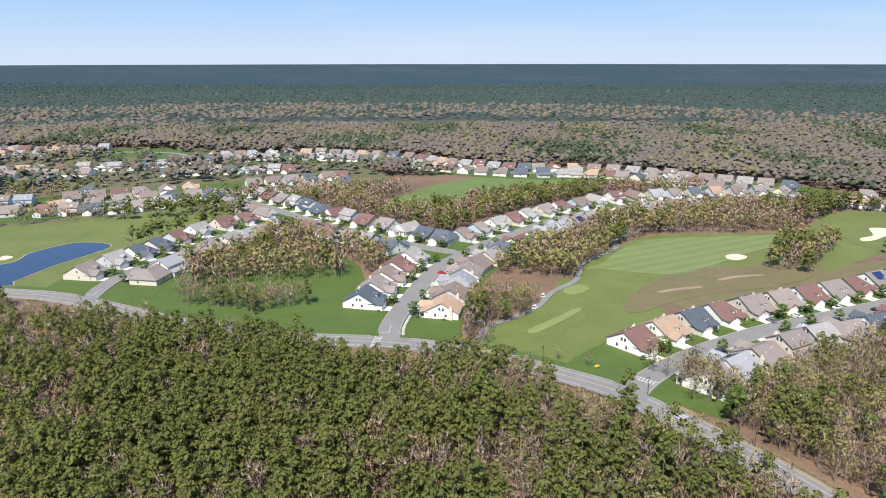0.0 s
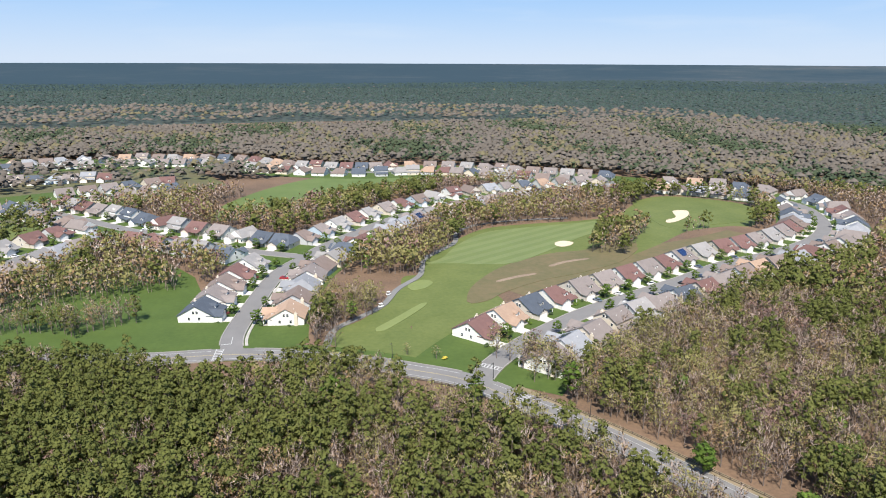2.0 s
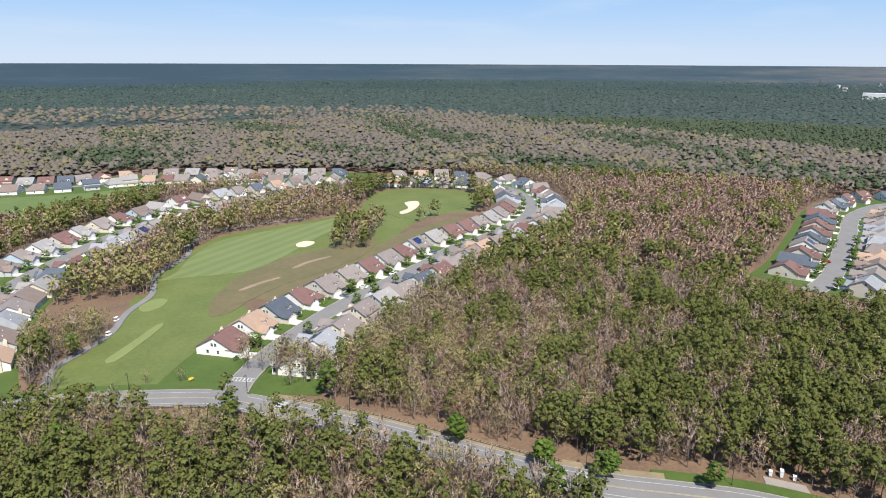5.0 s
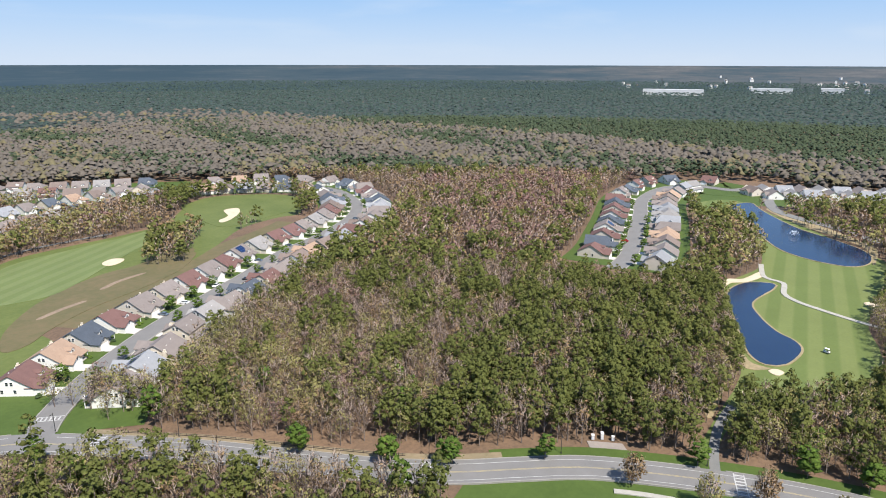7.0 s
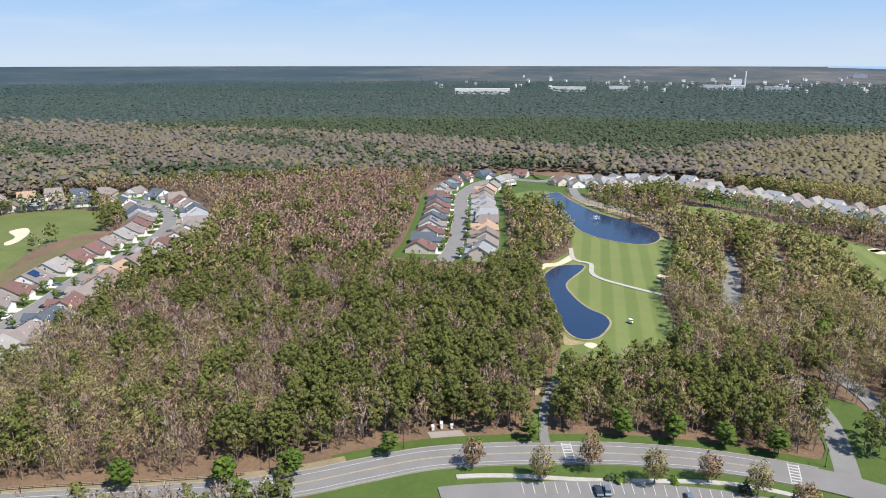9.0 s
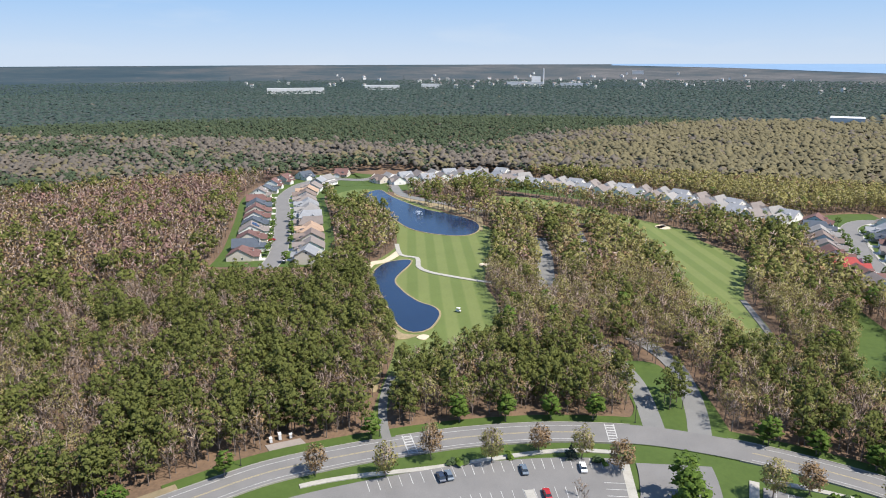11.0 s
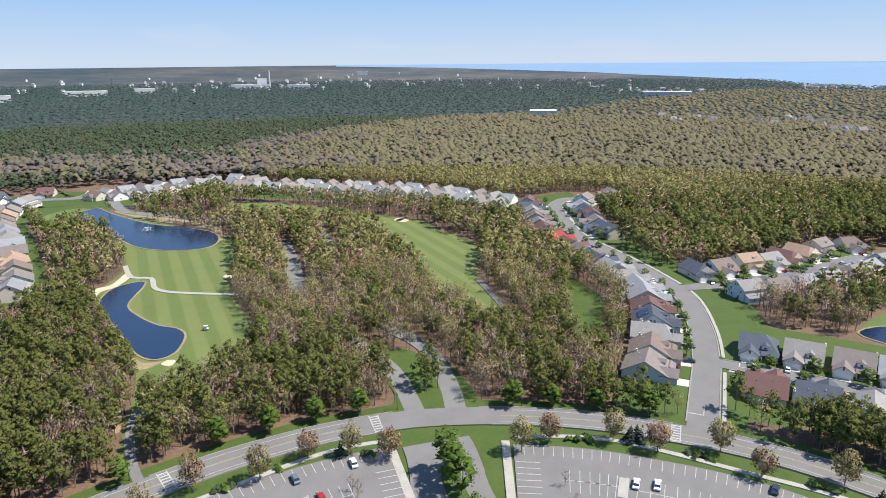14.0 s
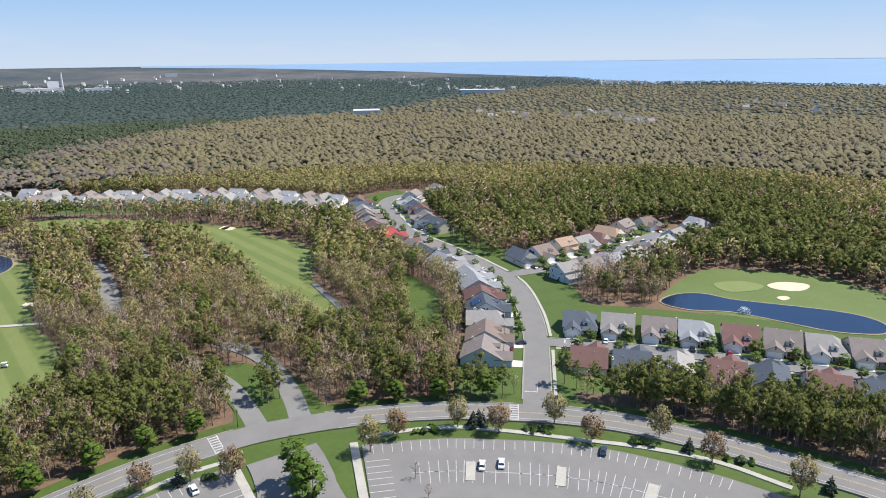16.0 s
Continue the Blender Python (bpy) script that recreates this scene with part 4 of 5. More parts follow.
def kinds_at(p, rng):
    """The kind of each tree, by the stand that it grows in."""
    r = np.hypot(p[:, 0], p[:, 1])
    turn = np.degrees(np.arctan2(p[:, 0], p[:, 1]))
    pine = 0.35 + 0.45 * fields(p, 260, 3)
    bud = 0.25 + 0.2 * fields(p, 150, 4)
    # far off: pine barrens to the north-east, budding hardwoods to the east
    begin = np.interp(turn, [-40, 34, 45, 60, 84, 116, 130], [1700, 1450, 1100, 900, 730, 1360, 2400])
    far_pine = np.clip((r - begin) / 120, 0, 1)
    pine = np.maximum(pine, far_pine * 1.2)
    east = np.clip((turn - 85) / 15, 0, 1) * np.clip((r - 480) / 80, 0, 1) * (1 - far_pine)
    pine = pine * (1 - 0.85 * east)
    bud = bud + 0.6 * east
    w = np.ones(len(p)) * 0.25
    sp, sb = pine * 0.25, bud * 0.25
    for (cx, cy), rad, a, b in STANDS:
        k = np.exp(-((p[:, 0] - cx) ** 2 + (p[:, 1] - cy) ** 2) / (rad * 0.75) ** 2)
        w, sp, sb = w + k, sp + k * a, sb + k * b
    pine, bud = sp / w + 0.36 * fields(p, 28, 5) * (1 - 0.6 * east), sb / w + 0.2 * fields(p, 22, 6)
    # stands are rather pure than mixed
    pine, bud = 0.5 + (pine - 0.5) * 1.7, 0.5 + (bud - 0.5) * 1.4
    u = rng.uniform(size=len(p))
    v = rng.uniform(size=len(p))
    red = fields(p, 45, 7)
    kind = np.where(u < pine, 0, np.where(v < bud, 2, np.where(v < bud + 0.11, 3, 1)))
    kind = np.where((kind == 1) & (red > 0.75) & (v > 0.55), 4, kind)
    for (cx, cy), rad in MAPLES:
        kind = np.where((kind != 0) & (np.hypot(p[:, 0] - cx, p[:, 1] - cy) < rad * (0.5 + u)) & (v > 0.6), 4, kind)
    kind = np.where((kind == 2) & (u > 0.985), 5, kind)
    return kind


RANGES = [(95, 330, 4.0, 0), (330, 640, 4.7, 1), (640, 1250, 7.3, 2), (1250, 3300, 17.5, 3)]
rng = np.random.default_rng(5)
NEAR_TREES = []
for r0, r1, gap, level in RANGES:
    k = int(r1 / gap) + 1
    gx, gy = np.meshgrid(np.arange(-k, k + 1), np.arange(-k, k + 1))
    p = np.stack([gx.ravel() + 0.5 * (gy.ravel() % 2), gy.ravel() * 0.87], 1) * gap
    p += rng.uniform(-0.42, 0.42, p.shape) * gap
    r = np.hypot(p[:, 0], p[:, 1])
    turn = np.degrees(np.arctan2(p[:, 0], p[:, 1]))
    p = p[(r >= r0) & (r < r1) & (turn > -38) & (turn < 158)]
    if level == 3:
        r, turn = np.hypot(p[:, 0], p[:, 1]), np.degrees(np.arctan2(p[:, 0], p[:, 1]))
        p = p[(turn < shore[0][0]) | (r < np.interp(turn, [q for q, _ in shore], [d for _, d in shore]) - 15)]
    p = p[free(p)]
    kd = kinds_at(p, rng)
    big = rng.uniform(0.72, 1.12, len(p)) * (1.0, 1.05, 1.2, 1.75)[level]
    if level == 0:
        order = np.argsort(np.hypot(p[:, 0], p[:, 1]))[:260]
        NEAR_TREES = [(p[i, 0], p[i, 1], int(kd[i]), i % 5, big[i], rng.uniform(0, 360)) for i in order]
        kd[order] = -1
    for k in KINDS:
        V, I, N = [], [], []
        for s in range(5):
            sel = np.flatnonzero((kd == k) & (np.arange(len(p)) % 5 == s))
            if not len(sel):
                continue
            v, idx, soft = SHAPES[(k, level)][s]
            q = rng.uniform(0, 2 * math.pi, len(sel))
            c, d, b = np.cos(q)[:, None], np.sin(q)[:, None], big[sel][:, None]
            x = (v[None, :, 0] * c - v[None, :, 1] * d) * b + p[sel, 0][:, None]
            y = (v[None, :, 0] * d + v[None, :, 1] * c) * b + p[sel, 1][:, None]
            rr = np.hypot(p[sel, 0], p[sel, 1])
            z = v[None, :, 2] * b * (1.0, 1.0, 0.85, 0.6)[level] + ground_height(rr)[:, None]
            V.append(np.stack([x, y, z], 2).reshape(-1, 3))
            I.append(np.tile(idx, len(sel)))
            N.append(np.stack([soft[None, :, 0] * c - soft[None, :, 1] * d, soft[None, :, 0] * d + soft[None, :, 1] * c, soft[None, :, 2] + 0 * c], 2).reshape(-1, 3))
        if V:
            V = np.concatenate(V)
            name, mat = KINDS[k]
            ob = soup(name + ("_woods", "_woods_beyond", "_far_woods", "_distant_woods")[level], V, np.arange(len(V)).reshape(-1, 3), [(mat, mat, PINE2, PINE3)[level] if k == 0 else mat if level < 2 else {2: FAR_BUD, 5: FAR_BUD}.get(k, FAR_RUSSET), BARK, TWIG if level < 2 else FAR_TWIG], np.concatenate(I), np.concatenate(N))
            words = {0: "dark green pitch pines standing close together", 1: "bare grey-brown hardwood trees in early spring", 2: "hardwood trees with yellow-green opening buds", 3: "hardwoods with russet brown buds", 4: "red maples with dull red buds", 5: "young trees in fresh green leaf"}[k]
            tagged(ob, words, "woods", kind="stuff")


# ---- single trees ----
TREES = {}
TREE_WORDS = {0: ("pine_tree", "pitch pine with tufted dark green needles", "pine"), 1: ("bare_tree", "bare grey-brown hardwood tree", "tree"), 2: ("budding_tree", "tree with yellow-green opening buds", "tree"), 3: ("russet_tree", "ornamental tree with russet buds", "tree"), 4: ("maple_tree", "red maple with dull red buds", "tree"), 5: ("leafy_tree", "round tree in fresh green leaf", "tree"), 6: ("street_tree", "street tree with olive opening buds", "tree"), 7: ("street_tree", "street tree with russet buds", "tree")}


def plant(x, y, kind, shape, size, turn, label="", wide=1.0, z=0.0):
    """One tree of its own: trunk and crown."""
    m = pose(x, y, z, 0, 0, turn) @ Matrix.Diagonal((size * wide, size * wide, size, 1))
    name, words, cat = TREE_WORDS[kind]
    if (kind, shape) not in TREES:
        v, idx, soft = SHAPES[(kind, 0)][shape]
        ob = new(name)
        for part, sel, mats in (("trunk", idx == 1, [BARK]), ("crown", idx != 1, [{**KINDS, **STREET_KINDS}[kind][1], TWIG])):
            t = v.reshape(-1, 3, 3)[sel].reshape(-1, 3)
            c = soup(part, t, np.arange(len(t)).reshape(-1, 3), mats, np.where(idx[sel] == 2, 1, 0), soft.reshape(-1, 3, 3)[sel].reshape(-1, 3))
            c.parent = ob
        ob.matrix_basis = m
        TREES[(kind, shape)] = tagged(ob, words, cat, "trees")
    else:
        src = TREES[(kind, shape)]
        ob = src.copy()
        scene.collection.objects.link(ob)
        ob.matrix_basis = m
        for c in src.children:
            k = c.copy()
            scene.collection.objects.link(k)
            k.parent = ob
    if label:
        tagged(ob, label)
    return ob


for x, y, kind, shape, size, turn in NEAR_TREES:
    plant(x, y, kind, shape, size, turn)


# ---- houses ----
def box(x0, x1, y0, y1, z0, z1):
    v = [(x, y, z) for z in (z0, z1) for x, y in ((x0, y0), (x1, y0), (x1, y1), (x0, y1))]
    return v, [(3, 2, 1, 0), (4, 5, 6, 7), (0, 1, 5, 4), (1, 2, 6, 5), (2, 3, 7, 6), (3, 0, 4, 7)]


def join(*parts):
    V, F = [], []
    for v, f in parts:
        F += [tuple(i + len(V) for i in q) for q in f]
        V += list(v)
    return V, F


def turned(part):
    """Swaps the axes, so that a ridge along x runs along y."""
    v, f = part
    return [(-y, x, z) for x, y, z in v], f


def gabled(x0, x1, y0, y1, z0, z1, rise):
    """Walls with gables at both ends in x; the ridge runs along x."""
    ym = (y0 + y1) / 2
    v = []
    for x in (x0, x1):
        v += [(x, y0, z0), (x, y1, z0), (x, y1, z1), (x, ym, z1 + rise), (x, y0, z1)]
    f = [(0, 4, 3, 2, 1), (5, 6, 7, 8, 9), (0, 5, 9, 4), (1, 2, 7, 6)]
    return v, f


def saddle(x0, x1, y0, y1, z, rise, over=0.45, thick=0.2, hip0=0.0, hip1=0.0):
    """A roof of two slabs with its ridge along x; hip0 and hip1 draw the ridge's ends in."""
    ym, slope = (y0 + y1) / 2, rise / ((y1 - y0) / 2)
    x0, x1, y0, y1 = x0 - over, x1 + over, y0 - over, y1 + over
    z = z - over * slope
    top = rise + over * slope
    up = [(x0, y0, z), (x1, y0, z), (x1, y1, z), (x0, y1, z), (x0 + hip0, ym, z + top), (x1 - hip1, ym, z + top)]
    up = [(x, y, h + thick) for x, y, h in up]
    low = [(x, y, h - thick) for x, y, h in up]
    f = [(0, 1, 5, 4), (2, 3, 4, 5), (7, 6, 10, 11), (9, 8, 11, 10), (0, 6, 7, 1), (2, 8, 9, 3)]
    f += [(3, 0, 4), (6, 9, 10)] if hip0 else [(0, 4, 10, 6), (4, 3, 9, 10)]
    f += [(1, 2, 5), (8, 7, 11)] if hip1 else [(5, 1, 7, 11), (2, 5, 11, 8)]
    if hip0:
        f.append((3, 9, 6, 0))
    if hip1:
        f.append((1, 7, 8, 2))
    return up + low, f


WINDOW = box(-0.55, 0.55, -0.06, 0.05, 0, 1.45)
PANE = join(box(-0.45, 0.45, -0.075, -0.04, 0.10, 0.69), box(-0.45, 0.45, -0.075, -0.04, 0.76, 1.35))
MESHES = {}


def shared(name, shape, mat, parent, label="", at_pose=None):
    """A part on a mesh that alike parts share."""
    if name not in MESHES:
        ob = put(name, shape[0], shape[1], mat, parent)
        MESHES[name] = ob.data
    else:
        ob = new(name, MESHES[name])
        ob.parent = parent
    if at_pose is not None:
        ob.matrix_basis = at_pose
    if label:
        tagged(ob, label)
    return ob


def window_at(h, x, y, z, turn, fine, wide=1.0):
    ob = shared("window", WINDOW, TRIM, h, "white-framed window", pose(x, y, z, 0, 0, turn) @ Matrix.Diagonal((wide, 1, 1, 1)))
    if fine:
        shared("pane", PANE, GLASS, ob)
    else:
        ob.data = MESHES.setdefault("far_window", far_window())
    return ob


def far_window():
    v, f = join(WINDOW, PANE)
    ob = put("window", v, f, [TRIM, GLASS], idx=[0] * 6 + [1] * 12)
    me = ob.data
    bpy.data.objects.remove(ob)
    return me


def make_house(style, fine):
    """A detached house, its front to -y. Styles: 0 side gable, 1 hipped, 2 two storeys, 3 ridge front to back."""
    h = new("house")
    X, Y, E, R = ((6.3, 7.6, 3.0, 4.3), (6.6, 7.4, 3.0, 4.2), (6.2, 5.6, 5.4, 3.2), (5.9, 7.8, 3.2, 3.9))[style]
    gx = -2.9
    walls = {0: gabled(-X, X, -Y, Y, 0, E, R), 1: gabled(-X + 0.01, X * 0.2, -Y, Y, 0, E, R), 2: gabled(-X, X, -Y, Y, 0, E, R), 3: turned(gabled(-Y, Y, -X, X, 0, E, R))}[style]
    parts = [walls, box(-X + 0.02, X - 0.02, -Y + 0.02, Y - 0.02, 0.0, E - 0.1)]
    fw = Y + 3.4
    parts.append(turned(gabled(-fw, -Y + 1, -gx - 3.1, -gx + 3.1, 0, 2.9, 1.9)))
    if style == 2:
        parts += [gabled(-X + 0.6, X - 0.6, Y - 3, Y + 3.2, 0, 2.7, 1.0)]
    if style != 3:
        parts.append(turned(gabled(-Y + 1.2, -Y * 0.3, -3.4, -1.0, E + 0.2, E + 1.9, 0.7)))
    else:
        parts.append(gabled(0, X + 1.4, -1.5, 5.2, 0, 2.9, 2.2))
    put("wall", *join(*parts), SIDING["white"], h)
    roofs = {0: saddle(-X, X, -Y, Y, E, R), 1: saddle(-X, X, -Y, Y, E, R, hip0=0.0, hip1=5.0), 2: saddle(-X, X, -Y, Y, E, R), 3: turned(saddle(-Y, Y, -X, X, E, R, hip0=3.5))}[style]
    parts = [roofs, turned(saddle(-fw, -Y + 2.6, -gx - 3.1, -gx + 3.1, 2.9, 1.9, thick=0.18))]
    if style == 2:
        parts.append(saddle(-X + 0.6, X - 0.6, Y - 3, Y + 3.2, 2.7, 1.0))
        parts.append(saddle(0.6, X, -Y - 2.0, -Y + 1.5, 2.6, 0.9, over=0.3))
    elif style == 3:
        parts.append(saddle(-0.5, X + 1.4, -1.5, 5.2, 2.9, 2.2))
    else:
        parts.append(saddle(1.0, X, -Y - 1.9, -Y + 1.5, 2.6, 0.8, over=0.3))
        parts.append(turned(saddle(-Y + 1.2, -Y * 0.2, -3.4, -1.0, E + 1.9, 0.7, over=0.25, thick=0.14)))
    put("roof", *join(*parts), SHINGLE["grey"], h)
    # garage, door, porch posts
    put("garage_door", *box(gx - 2.45, gx + 2.45, -fw - 0.06, -fw + 0.05, 0.05, 2.2), TRIM, h)
    put("front_door", *box(1.4, 2.4, -Y - 0.05, -Y + 0.05, 0.15, 2.2), SHINGLE["maroon"], h)
    if fine:
        for x in (1.2, X - 0.3):
            shared("porch_post", box(-0.11, 0.11, -0.11, 0.11, 0, 2.6), TRIM, h, at_pose=pose(x, -Y - 1.8, 0))
        put("porch_slab", *box(1.0, X - 0.1, -Y - 2.0, -Y - 0.02, 0.0, 0.16), CONCRETE, h)
    # windows
    spots = [(4.0, -Y, 0.8, 0), (5.2, -Y, 0.8, 0), (-3.5, Y, 0.8, 180), (0.2, Y, 0.8, 180), (3.4, Y, 0.8, 180)]
    spots += [(X, -2.6, 0.9, 90), (X, 2.0, 0.9, 90), (-X, -1.5, 0.9, -90), (-X, 2.8, 0.9, -90)]
    if style in (0, 2):
        spots += [(X, -0.7, E + 0.7, 90), (X, 0.8, E + 0.7, 90), (-X, -0.7, E + 0.7, -90), (-X, 0.8, E + 0.7, -90)]
    if style != 3:
        spots.append((2.2, -Y + 1.2, E + 0.35, 0))
    if style == 2:
        spots += [(-3.2, -Y, 3.4, 0), (4.3, -Y, 3.4, 0), (X, 3.4, 3.4, 90), (X, -3.4, 3.4, 90), (-X, 3.4, 3.4, -90), (-X, -3.4, 3.4, -90)]
        spots = [s for s in spots if not (s[3] == 180)] + [(-3.0, Y + 3.2, 0.8, 180), (0, Y + 3.2, 0.8, 180), (3, Y + 3.2, 0.8, 180)]
    if style == 3:
        spots = [s for s in spots if s[3] != 90] + [(X + 1.4, 0.5, 0.9, 90), (X + 1.4, 3.2, 0.9, 90)]
    spots.append((gx, -fw, 3.1, 0))
    for i, (x, y, z, q) in enumerate(spots):
        if fine or i % 2 == 1:
            window_at(h, x, y, z, q, fine, 0.7 if y == -fw else 1.0)
    if fine and style in (0, 3):
        put("chimney", *join(box(X - 0.02, X + 0.75, 3.6, 5.0, 0, E + R * 0.55), box(X + 0.1, X + 0.62, 3.95, 4.65, E + R * 0.55, E + R * 0.72)), SIDING["cream"], h)
    if fine:
        for x, y in ((-2.0, 2.2), (2.8, 3.0)):
            k = E + R * (1 - y / Y) if style < 3 else E + R * (1 - abs(x) / X)
            shared("vent_pipe", box(-0.09, 0.09, -0.09, 0.09, -0.2, 0.65), TRIM, h, at_pose=pose(x, y, k))
    return h


PROTO = {}
COUNTS = {}


def roof_words(c):
    return {"grey": "grey", "brown": "brown", "maroon": "dark red", "tan": "tan", "slate": "dark slate-grey", "light": "pale grey", "mauve": "grey-brown", "red": "bright red"}[c]


def place_house(x, y, turn, style, roof, side, fine):
    key = (style, fine, roof, side)
    m = pose(x, y, 0.12, 0, 0, turn)
    if key not in PROTO:
        if (style, fine) not in PROTO:
            PROTO[(style, fine)] = make_house(style, fine)
            ob = PROTO[(style, fine)]
            ob.matrix_basis = m
        else:
            ob = copy_thing(PROTO[(style, fine)], m)
        for c in ob.children:
            mat = SHINGLE[roof] if c.name.startswith("roof") else SIDING[side] if c.name.startswith("wall") else None
            if mat:
                c.material_slots[0].link = "OBJECT"
                c.material_slots[0].material = mat
        PROTO[key] = ob
        storeys = ("with a gabled roof", "with a half-hipped roof", "of two storeys", "with a long ridge")[style]
        tagged(ob, "%s-sided suburban house %s of %s shingles" % (side, storeys, roof_words(roof)), "house", "houses of the estate")
        return ob
    return copy_thing(PROTO[key], m)


HOUSES = []
SPECS = []
COARSE = [l[::4] for l in list(STREETS.values()) + [MAIN]]
ROOFS = ["grey", "mauve", "brown", "mauve", "slate", "light", "maroon", "grey", "tan", "brown", "mauve", "maroon", "slate"]
SIDES = ["white", "cream", "white", "beige", "white", "grey", "white", "beige", "white", "blue", "cream"]


def row(key, side, s0, s1, gap, off, seed, roofs=None, sides=None, styles=None, drives=True):
    """Houses along one side (1 left, -1 right) of a street from s0 to s1 metres, a gap apart, off metres from its middle."""
    line = STREETS.get(key, {"far_east": FAR_EAST_ST, "village": VILLAGE, "village_b": VILLAGE_B, "row_a": WEST_ROW_A, "row_b": WEST_ROW_B, "row_c": WEST_ROW_C, "row_d": WEST_ROW_D, "row_e": WEST_ROW_E}.get(key))
    rng = random.Random(seed)
    n = max(1, int(round((s1 - s0) / gap)))
    for i in range(n + 1):
        s = s0 + (s1 - s0) * i / n
        (x, y), q = at(line, s)
        q += side * math.pi / 2
        hx, hy = x + math.cos(q) * off, y + math.sin(q) * off
        # keep clear of other streets
        p = np.array([[hx, hy]])
        if any(near_line(p, l)[0] < 12.5 for l in COARSE):
            continue
        if any(math.hypot(hx - a, hy - b) < 12.5 for a, b, _ in HOUSES):
            continue
        turn = math.degrees(q) - 90 + rng.uniform(-1.5, 1.5)
        far = math.hypot(hx, hy)
        style = styles[i % len(styles)] if styles else rng.choice([0, 0, 0, 1, 1, 2, 3])
        roof = roofs[i % len(roofs)] if roofs else rng.choice(ROOFS)
        wall = sides[i % len(sides)] if sides else rng.choice(SIDES)
        SPECS.append((far, hx, hy, turn, style, roof, wall))
        HOUSES.append((hx, hy, math.radians(turn)))
        if drives and far < 560:
            c, d = math.cos(math.radians(turn)), math.sin(math.radians(turn))
            depth = (7.6, 7.4, 5.6, 7.8)[style] + 3.4
            y1, y0 = -depth - 0.05, -off + 3.6
            v = [(hx + c * u - d * w, hy + d * u + c * w, z) for z in (-0.1, 0.31) for u, w in ((-5.5, y0), (-0.3, y0), (-0.3, y1), (-5.5, y1))]
            tagged(put("driveway", v, [(3, 2, 1, 0), (4, 5, 6, 7), (0, 1, 5, 4), (1, 2, 6, 5), (2, 3, 7, 6), (3, 0, 4, 7)], DRIVE), "pale concrete driveway before a garage", "driveway", kind="structure")


row("loop", 1, 40, 122, 18, 19, 1, ["slate", "mauve", "brown", "maroon", "grey"], ["white", "white", "white", "white", "white"], [0, 0, 0, 0, 0])
row("loop", -1, 36, 560, 18, 19.5, 2, ["tan", "brown", "light", "mauve", "brown", "grey", "slate", "maroon", "brown", "light", "light", "mauve", "grey"], None, [0, 0, 1, 0, 0, 0, 3])
row("loop", 1, 160, 640, 18, 19, 3)
row("loop", 1, 640, 1010, 18, 18, 4)
row("loop", -1, 560, 640, 18, 19, 31)
LOOP_LEN = arc(LOOP)[-1]
row("loop", -1, LOOP_LEN - 392, LOOP_LEN - 36, 17.3, 19.5, 5, ["maroon", "mauve", "slate", "light", "brown", "maroon", "mauve", "grey", "mauve", "maroon", "maroon", "grey", "mauve", "maroon", "mauve", "maroon", "mauve", "mauve", "maroon", "slate", "tan", "maroon"], ["white", "beige", "white", "white", "cream", "beige"], [0, 0, 0, 1, 0])
row("loop", 1, LOOP_LEN - 392, LOOP_LEN - 34, 17, 18.5, 6, ["mauve", "light", "light", "light", "mauve", "grey", "grey", "light", "light", "mauve", "light", "slate", "light", "mauve", "light", "light", "mauve", "tan", "grey", "slate", "slate", "mauve"], ["white", "white", "beige", "white"], [0, 2, 0, 0, 1] * 3 + [0, 2, 0, 0, 2, 2, 1])
row("pond", 1, 36, 175, 18, 19, 7, ["mauve", "grey", "slate", "slate", "maroon", "grey", "maroon", "maroon"], ["beige", "grey", "white"])
row("pond", -1, 34, 175, 18, 19, 8, ["mauve", "light", "mauve", "mauve", "grey", "light"], ["beige", "white"])
row("cross", 1, 20, 270, 17.5, 18.5, 9)
row("cross", -1, 24, 270, 17.5, 18.5, 10, ["slate", "slate", "grey", "mauve", "maroon", "grey", "maroon"], None)
row("cul", 1, 22, 300, 20.5, 19, 11, ["maroon", "slate", "maroon", "mauve", "slate", "maroon"], ["beige", "white"])
row("cul", -1, 14, 330, 20, 19, 12, ["light", "mauve", "brown", "tan", "mauve", "light", "grey"], ["beige", "white"])
row("east", 1, 34, 330, 16.5, 20, 13, ["mauve", "brown", "grey", "slate", "maroon", "light", "light", "grey", "light", "slate", "mauve", "maroon", "red", "maroon"], ["blue", "white", "beige"], [0, 0, 3, 0, 1])
row("east", -1, 232, 400, 17.5, 19.5, 14)
row("pool", 1, 13.5, 160, 15.3, 17.5, 15, ["slate", "grey", "mauve", "light", "maroon", "mauve", "grey", "mauve"], ["white", "beige"], [1, 0, 0, 1, 0, 0])
row("pool", -1, 17, 160, 16.1, 18.0, 16, ["maroon", "slate", "grey", "maroon", "slate", "maroon", "slate", "brown"], ["beige", "grey"], [0, 0, 3, 0, 3])
row("north", 1, 20, 150, 16.5, 17.5, 17, None, ["beige", "white"])
row("north", -1, 22, 150, 16.5, 17.5, 18, ["grey", "mauve", "light"], ["blue", "white", "beige"])
row("far", 1, 20, 640, 17, 18, 19)
row("far", -1, 20, 640, 17, 18, 20)
row("far_west", 1, 20, 420, 17, 18, 21)
row("far_west", -1, 20, 420, 17, 18, 22)
row("mid_west", 1, 20, 520, 18, 18, 23)
row("mid_west", -1, 20, 520, 18, 18, 24)
row("back_west", 1, 10, 320, 18, 18, 25)
row("back_west", -1, 10, 320, 18, 18, 26)
